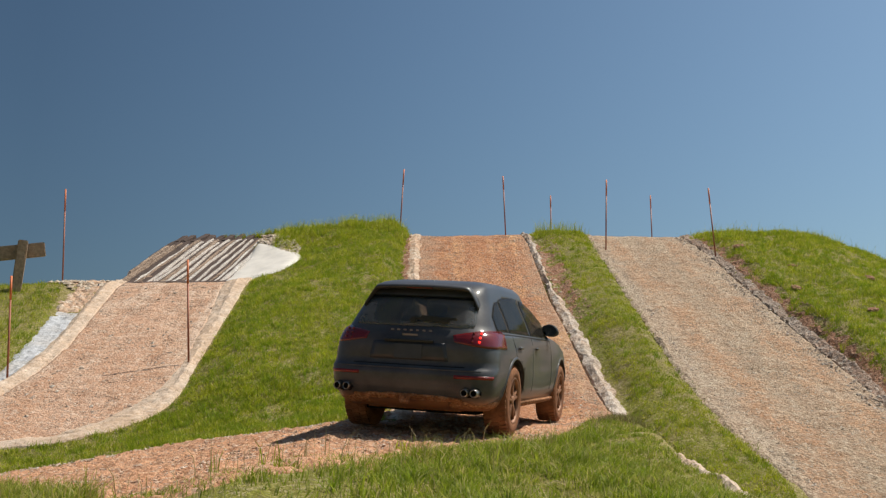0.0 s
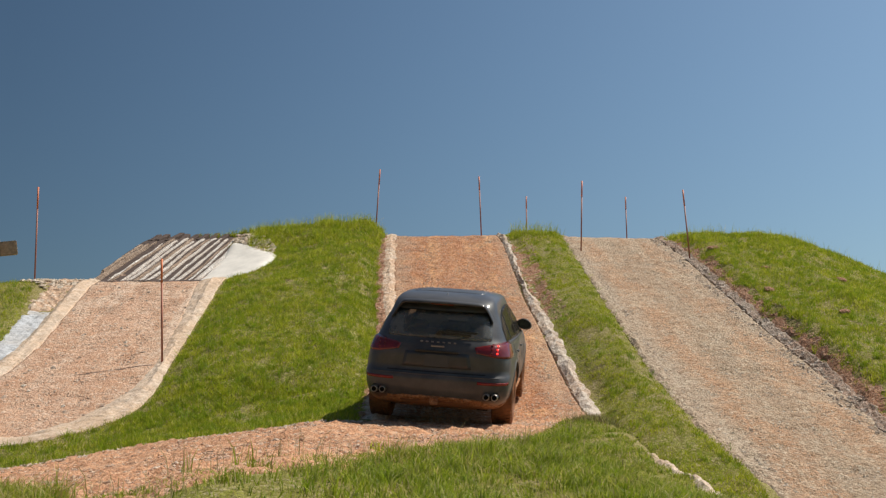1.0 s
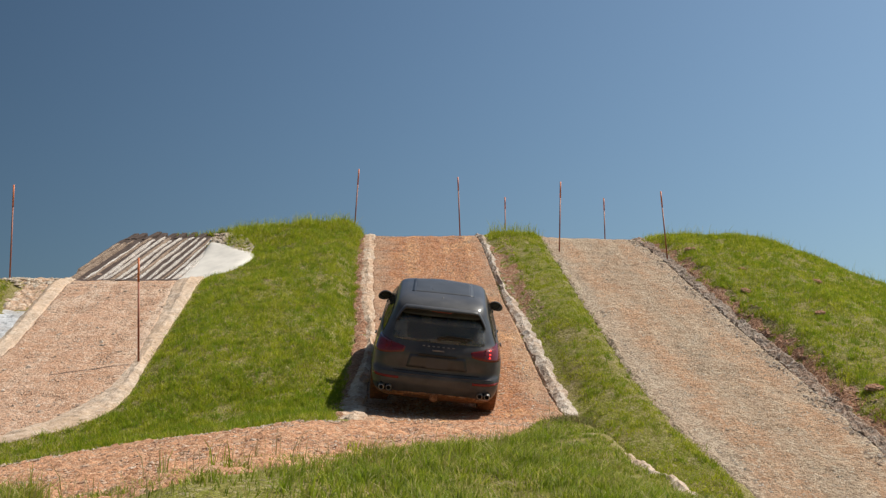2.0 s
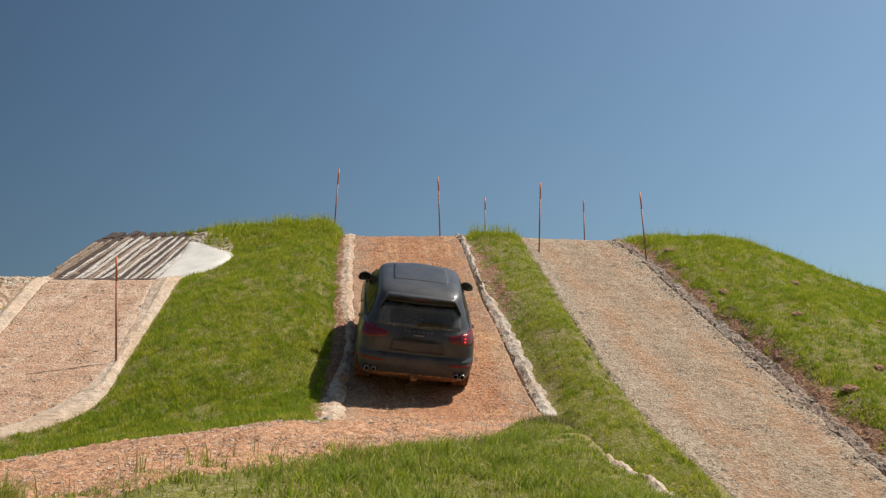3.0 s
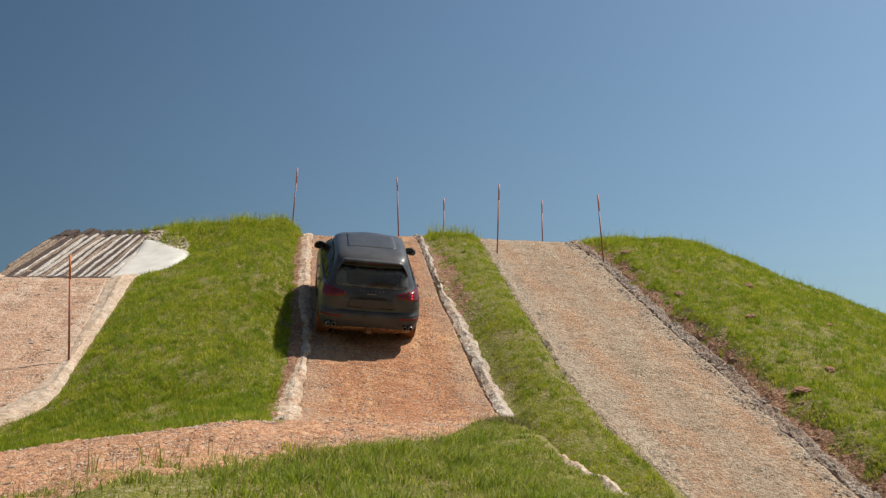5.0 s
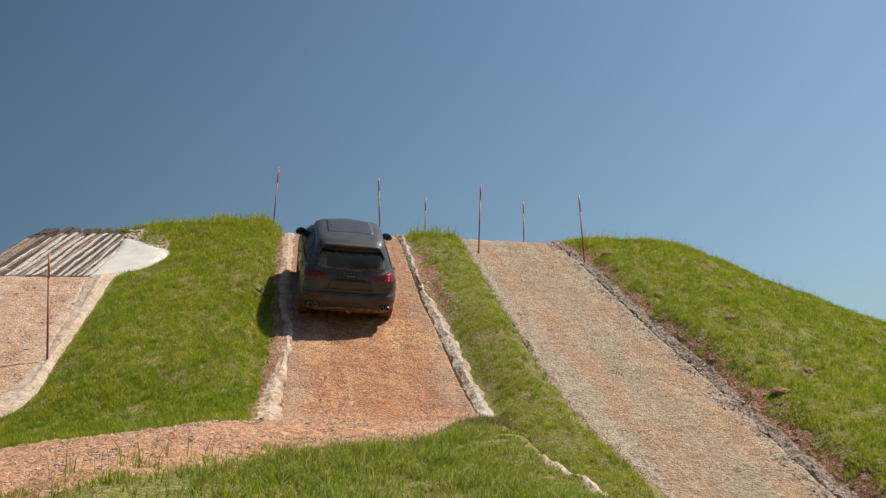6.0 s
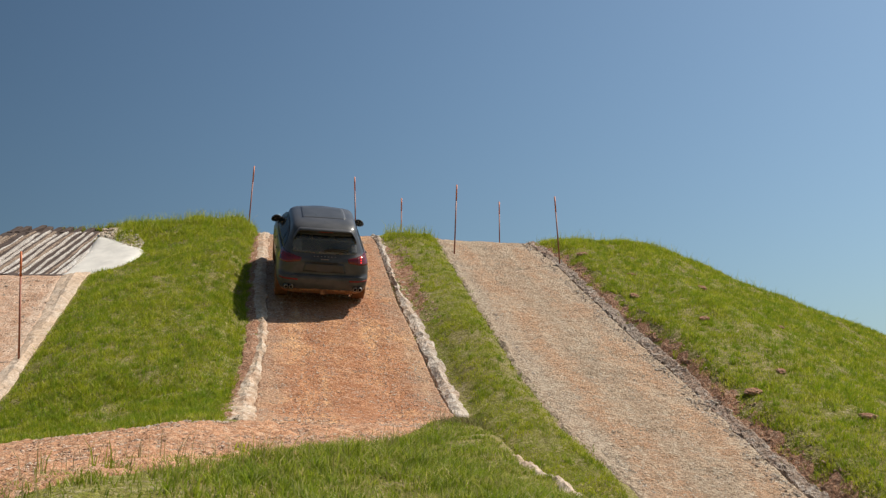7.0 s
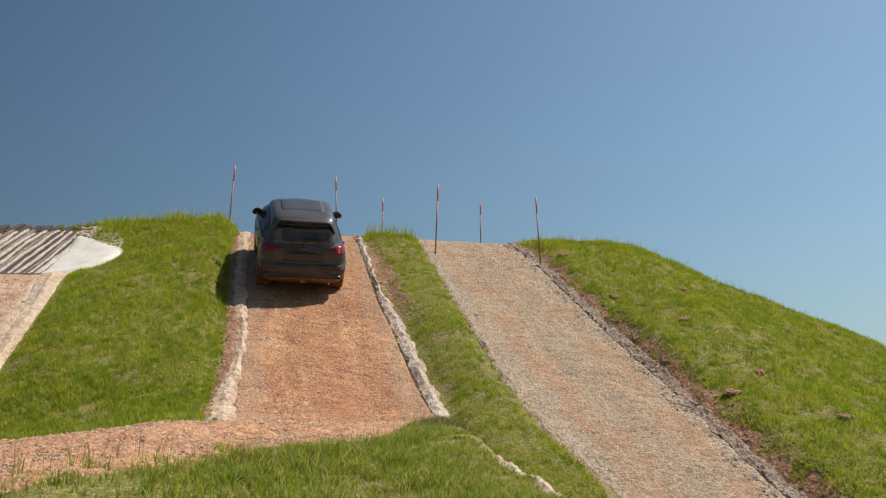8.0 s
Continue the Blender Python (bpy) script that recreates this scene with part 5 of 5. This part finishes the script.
def make_car():
    car = tagged(new("car"), "muddy near-black sport utility car climbing the clay ramp", "car")
    body = make_body(car)
    patch("rear_window", rear_pane, 24, 8, M_GLASS_DUST, car, "dusty tinted rear window with a wiped field")

    # spoiler lip: a blade that overhangs the glass and runs down beside it
    bm = bmesh.new()
    rows = []
    for i in range(33):
        s = i / 32 * 2 - 1
        x = s * 0.655
        drop = 0.20 * max(0.0, (abs(s) - 0.80) / 0.20) ** 1.3
        z = 1.555 - 0.02 * s * s - drop
        back = tail_y(x, min(z, 1.56))
        lip = 0.135 - 0.085 * max(0.0, (abs(s) - 0.80) / 0.20)
        rows.append([bm.verts.new(p) for p in ((x, back + 0.10, crown(back + 0.1, z + 0.055)), (x, back - lip * 0.5, z + 0.032), (x, back - lip, z + 0.006), (x, back - lip, z - 0.012), (x, back + 0.02, z - 0.03))])
    for a, b in zip(rows, rows[1:]):
        for j in range(5):
            bm.faces.new((a[j], a[(j + 1) % 5], b[(j + 1) % 5], b[j]))
    bm.faces.new(rows[0]), bm.faces.new(rows[-1])
    part("spoiler", bm, M_PAINT, car, "roof-edge spoiler", True)
    box("brake_light", pose(0, tail_y(0, 1.535) - 0.115, 1.535), (0.30, 0.02, 0.012), M_LAMP, car, "high-level brake light", 0.004)
    # side glass and pillars
    for s in (-1, 1):
        patch("window_trim", side_pane(s, -0.56, 2.20, lambda y: belt(y) - 0.022, belt), 40, 2, M_BLACK, car, "black window trim", 0.01)
        for y0, y1, nm in SIDE_PANES:
            patch(nm, side_pane(s, y0, y1, belt, lambda y: float(head(y)) - 0.01), 16, 8, M_GLASS, car, "tinted side window")
        # door seams, handles, sill
        for y in (0.02, 0.97, 2.12):
            def seam(u, v, y=y, s=s):
                z = 0.42 + v * 0.64
                yy = y + (0.55 * max(0, (0.85 - z) / 0.43) ** 1.5 if y < 0.5 else 0) + (u - 0.5) * 0.012
                return (s * (side_x(yy, z) + 0.0015), yy, z)
            patch("door_seam", seam, 1, 16, M_DARK, car, "dark shut line", 0.002)
        for y in (0.22, 1.18):
            x = side_x(y, 0.93)
            box("door_handle", pose(s * (x + 0.02), y, 0.935, 0, 0, 0), (0.028, 0.20, 0.032), M_PAINT, car, "body-coloured pull handle", 0.012, True)
        box("sill", pose(s * 0.875, 1.45, 0.29, 0, s * -12, 0), (0.10, 2.02, 0.075), M_MUD, car, "clay-coated sill", 0.025, True)
        # mirror
        bm = bmesh.new()
        bmesh.ops.create_icosphere(bm, subdivisions=3, radius=1)
        for v in bm.verts:
            c = v.co
            c.y = c.y * 0.10 if c.y > 0 else c.y * 0.03
            c.x, c.z = c.x * 0.122 * (1 - 0.15 * c.z), c.z * 0.082
        bmesh.ops.transform(bm, matrix=pose(s * 0.945, 2.0, 1.185, 0, s * 10, s * -8), verts=bm.verts)
        mir = part("door_mirror", bm, M_PAINT, car, "dark door mirror housing", True)
        bm = bmesh.new()
        bmesh.ops.create_circle(bm, cap_ends=True, segments=28, radius=1)
        for v in bm.verts:
            v.co = (v.co.x * 0.108, -0.034, v.co.y * 0.070)
        bmesh.ops.transform(bm, matrix=pose(s * 0.945, 1.998, 1.185, 0, s * 10, s * -8), verts=bm.verts)
        bmesh.ops.solidify(bm, geom=bm.faces[:], thickness=0.004)
        part("mirror_glass", bm, M_MIRROR, mir, "mirror glass")
        box("mirror_foot", pose(s * 0.855, 2.03, 1.115, 0, s * 40, 0), (0.16, 0.06, 0.035), M_BLACK, mir, bev=0.012, smooth=True)
        # tail lamp wrapping the corner
        def lamp(u, v, s=s):
            z0 = 0.965 - 0.055 * math.sin(min(1, u * 1.25) * math.pi * 0.6)
            z1 = 1.035 + 0.085 * math.sin(min(1, u * 1.1) * math.pi * 0.55) - 0.02 * u
            z = z0 + v * (z1 - z0)
            p = np.array(plan(z))
            i = 8.4 + u * 11.2
            x, y = (float(np.interp(i, np.arange(len(p)), p[:, k])) for k in (0, 1))
            return (s * (x + 0.007 * u), y - 0.009 * (1 - 0.6 * u), z)
        tl = patch("tail_lamp", lamp, 18, 6, M_LAMP, car, "dark red wrap-round tail lamp", 0.012)
        for dz in (-0.045, 0.0, 0.045):
            for dx in (-0.035, 0.035):
                bm = bmesh.new()
                x = 0.715 + dx
                bmesh.ops.create_uvsphere(bm, u_segments=12, v_segments=8, radius=0.014, matrix=pose(s * x, tail_y(x, 1.02 + dz) - 0.012, 1.02 + dz))
                # outer elements on the right glow as painted sun glints
                part("lamp_bulb", bm, M_GLINT if s > 0 and dx > 0 else M_LAMP, tl, "round lamp element", True)
        def refl(u, v, s=s):
            z = 0.585 + v * 0.035
            p = np.array(plan(z))
            i = 8.2 + u * 8
            x, y = (float(np.interp(i, np.arange(len(p)), p[:, k])) for k in (0, 1))
            return (s * (x + 0.004 * u), y - 0.006, z)
        patch("reflector", refl, 12, 2, M_REFLECT, car, "slim red bumper reflector", 0.008)
        for dx in (-0.052, 0.052):
            lathe("exhaust_tip", [(0, 0.030), (-0.02, 0.034), (0.0, 0.042), (0.05, 0.045), (0.16, 0.045)], M_CHROME, car, pose(s * 0.705 + dx, -1.085, 0.443, 0, 0, 90), "bright round exhaust tip", 24)
            lathe("exhaust_bore", [(0.03, 0.040), (0.031, 0.0)], M_DARK, car, pose(s * 0.705 + dx, -1.085, 0.443, 0, 0, 90), "", 20)
        box("exhaust_surround", pose(s * 0.705, -0.985, 0.443), (0.22, 0.10, 0.10), M_DARK, car, "dark exhaust recess", 0.03, True)

    # muddy apron and tow cover
    def apron(u, v):
        x = (u * 2 - 1) * 0.60
        z = 0.285 + v * (0.105 - 0.025 * (u * 2 - 1) ** 2) + 0.01 * noise.noise((x * 9, v * 3, 0))
        return (x, tail_y(x, z) - 0.025 + 0.10 * (1 - v) ** 2, z)
    patch("rear_apron", apron, 30, 6, M_MUD, car, "clay-coated lower bumper", 0.02)
    def corner_mud(s):
        def f(u, v):
            z = 0.265 + v * (0.06 + 0.02 * math.sin(u * 9))
            p = np.array(plan(z))
            i = 7.5 + u * 12
            x, y = (float(np.interp(i, np.arange(len(p)), p[:, k])) for k in (0, 1))
            return (s * (x + 0.006 * u), y - 0.008, z)
        return f
    for s in (-1, 1):
        patch("bumper_corner", corner_mud(s), 16, 3, M_MUD, car, "mud-splashed bumper corner", 0.006)
    box("tow_cover", pose(0, -1.055, 0.345), (0.11, 0.05, 0.10), M_MUD, car, "clay-coated tow eye cover", 0.015)
    box("underbody", pose(0, 1.3, 0.235), (1.35, 3.6, 0.10), M_DARK, car, "dark underbody", 0.04)
    box("silencer", pose(0, -0.60, 0.30), (1.15, 0.38, 0.15), M_MUD, car, "muddy silencer box", 0.06, True)
    box("axle", pose(0, 0, WHEEL_Z), (1.45, 0.11, 0.11), M_DARK, car, "", 0.03)
    box("axle", pose(0, BASE, WHEEL_Z), (1.45, 0.11, 0.11), M_DARK, car, "", 0.03)

    # seats and trim seen through the glass
    for s in (-1, 1):
        seat = box("front_seat", pose(s * 0.37, 1.32, 0.98, 14), (0.48, 0.13, 0.62), M_SEAT, car, "cream leather front seat back", 0.05, True)
        box("headrest", pose(s * 0.37, 1.20, 1.37, 10), (0.27, 0.10, 0.17), M_SEAT, seat, "cream headrest", 0.04, True)
    bench = box("rear_bench", pose(0, 0.32, 0.90, 14), (1.26, 0.14, 0.50), M_TRIM, car, "dark rear bench back", 0.05, True)
    for x in (-0.40, 0.0, 0.40):
        box("headrest", pose(x, 0.24, 1.20, 10), (0.24, 0.08, 0.12), M_TRIM, bench, "dark rear headrest", 0.03, True)
    box("dashboard", pose(0, 1.93, 1.02), (1.36, 0.16, 0.16), M_TRIM, car, "dark dashboard top", 0.05, True)

    # roof panel, laid on the body's skin
    skin = BVHTree.FromPolygons([v.co for v in body.data.vertices], [p.vertices[:] for p in body.data.polygons])

    def roof_panel(u, v):
        x, y = (u * 2 - 1) * 0.47, 0.02 + 1.10 * v
        hit = skin.ray_cast(Vector((x, y, 3)), Vector((0, 0, -1)))[0]
        return (x, y, hit.z + 0.001)
    patch("roof_panel", roof_panel, 14, 14, M_ROOF, car, "dusty dark glass roof panel", 0.004)

    # tailgate: shut lines, plate recess, blank badge strip, wiper, aerial
    def across(z, w, t, lift):
        return lambda u, v: ((u * 2 - 1) * w, tail_y((u * 2 - 1) * w, z) - lift, z + (v - 0.5) * t)
    patch("tailgate_seam", across(0.70, 0.62, 0.012, 0.002), 20, 1, M_DARK, car, "dark shut line", 0.003)
    patch("plate_recess", lambda u, v: ((u * 2 - 1) * (0.44 - 0.04 * v), tail_y((u * 2 - 1) * 0.42, 0.76 + 0.17 * v) - 0.003, 0.755 + 0.19 * v), 16, 4, M_RECESS, car, "glossy black plate recess", 0.003)
    box("plate_panel", pose(0, tail_y(0, 0.84) - 0.008, 0.845, -2), (0.31, 0.008, 0.15), M_PLATE, car, "blank dark blue plate panel", 0.003)
    box("tailgate_handle", pose(0, tail_y(0, 0.955) - 0.012, 0.957, 6), (0.56, 0.035, 0.022), M_BLACK, car, "black grip strip over the plate", 0.008)
    patch("bumper_ledge", across(0.668, 0.80, 0.014, 0.012), 24, 2, M_PAINT, car, "bumper top edge", 0.02)
    for i in range(7):
        x = (i - 3) * 0.071
        z = 1.07
        box("badge_letter", pose(x, tail_y(x, z) - 0.008, z, 20, 0, 0), (0.034, 0.010, 0.019), M_BADGE, car, "plain silver badge block", 0.003)
    box("badge_strip", pose(0, tail_y(0, 1.02) - 0.007, 1.02, 16), (0.17, 0.01, 0.024), M_BADGE, car, "plain silver badge strip", 0.003)
    box("wiper_arm", pose(0.20, tail_y(0.20, 1.185) - 0.04, 1.19, 0, 4, 3), (0.42, 0.026, 0.030), M_BLACK, car, "black rear wiper arm", 0.006)
    box("wiper_blade", pose(0.28, tail_y(0.28, 1.21) - 0.035, 1.213, 0, 3, 3), (0.40, 0.018, 0.024), M_BLACK, car, "black wiper blade", 0.005)
    box("wiper_base", pose(0.0, tail_y(0.0, 1.17) - 0.03, 1.178), (0.08, 0.05, 0.055), M_BLACK, car, "", 0.015)
    bm = bmesh.new()
    bmesh.ops.create_cone(bm, segments=14, radius1=0.035, radius2=0.012, depth=0.055, cap_ends=True, matrix=pose(0, -0.217, crown(-0.2, 1.67) - 0.012) @ Matrix.Diagonal((0.7, 1.6, 1, 1)))
    part("aerial", bm, M_BLACK, car, "small roof aerial", True)
    patch("windscreen", screen, 20, 8, M_GLASS, car, "tinted windscreen")
    for y in (0.0, BASE):
        for s in (-1, 1):
            def lip(u, v, y=y, s=s):
                a = radians(-14 + 208 * u)
                r = 0.440 + 0.030 * v
                yy, z = y + r * math.cos(a), max(0.30, WHEEL_Z + 0.02 + r * math.sin(a))
                return (s * (side_x(yy, z) + 0.010 * (1 - v)), yy, z)
            patch("arch_lip", lip, 26, 2, M_PAINT, car, "dusty wheel arch lip", 0.012)
    wheels = []
    for y in (0.0, BASE):
        for s in (-1, 1):
            wheels.append(make_wheel(car, s * TRACK, y, s))
    return car, wheels


car, wheels = make_car()

# seconds, place, then heading, climb and lean in degrees
CAR_ROWS = ((0.0, -0.148, 12.239, 0.486, -16.41, 5.38, 5.28), (0.5, 0.142, 13.298, 0.569, -10.07, 7.92, 5.27), (1.0, 0.303, 14.352, 0.699, -8.33, 11.16, 5.62),
            (1.5, 0.460, 15.376, 0.825, -5.24, 16.07, 6.72), (2.8, 0.559, 17.532, 1.426, -1.20, 23.10, 6.49), (3.5, 0.586, 18.459, 1.750, -0.08, 24.50, 6.32),
            (4.0, 0.589, 19.127, 2.047, 0.66, 24.60, 5.62), (4.5, 0.589, 19.748, 2.335, 1.09, 24.91, 4.40), (5.8, 0.585, 21.294, 3.070, 1.60, 25.50, 3.10),
            (6.5, 0.600, 22.058, 3.434, 2.05, 25.65, 2.45), (7.0, 0.600, 22.561, 3.712, 2.15, 25.6, 1.75), (7.5, 0.602, 23.021, 3.918, 2.20, 25.75, 1.35),
            (8.0, 0.610, 23.450, 4.100, 2.31, 25.45, 0.84))


def car_pose(x, y, z, head, climb, lean):
    return pose(x, y, z + Z0, 0, 0, head) @ pose(0, 0, 0, climb) @ pose(0, 0, 0, 0, lean)


def rolled(t):
    """Metres driven by a time, along the rows above."""
    r = np.array(CAR_ROWS)
    d = np.r_[0, np.cumsum(np.linalg.norm(np.diff(r[:, 1:4], axis=0), axis=1))]
    tt = np.linspace(0, 8, 321)
    fine = np.convolve(np.pad(np.interp(tt, r[:, 0], d), 12, mode="reflect", reflect_type="odd"), np.ones(25) / 25, "valid")
    return float(np.interp(t, tt, fine))


def motions():
    walk(car, [(r[0], car_pose(*r[1:])) for r in CAR_ROWS])
    for w in wheels:
        at = w.matrix_basis.translation.copy()
        walk(w, [(i / 10, pose(*at, -math.degrees(rolled(i / 10) / WHEEL_R))) for i in range(81)])


motions()
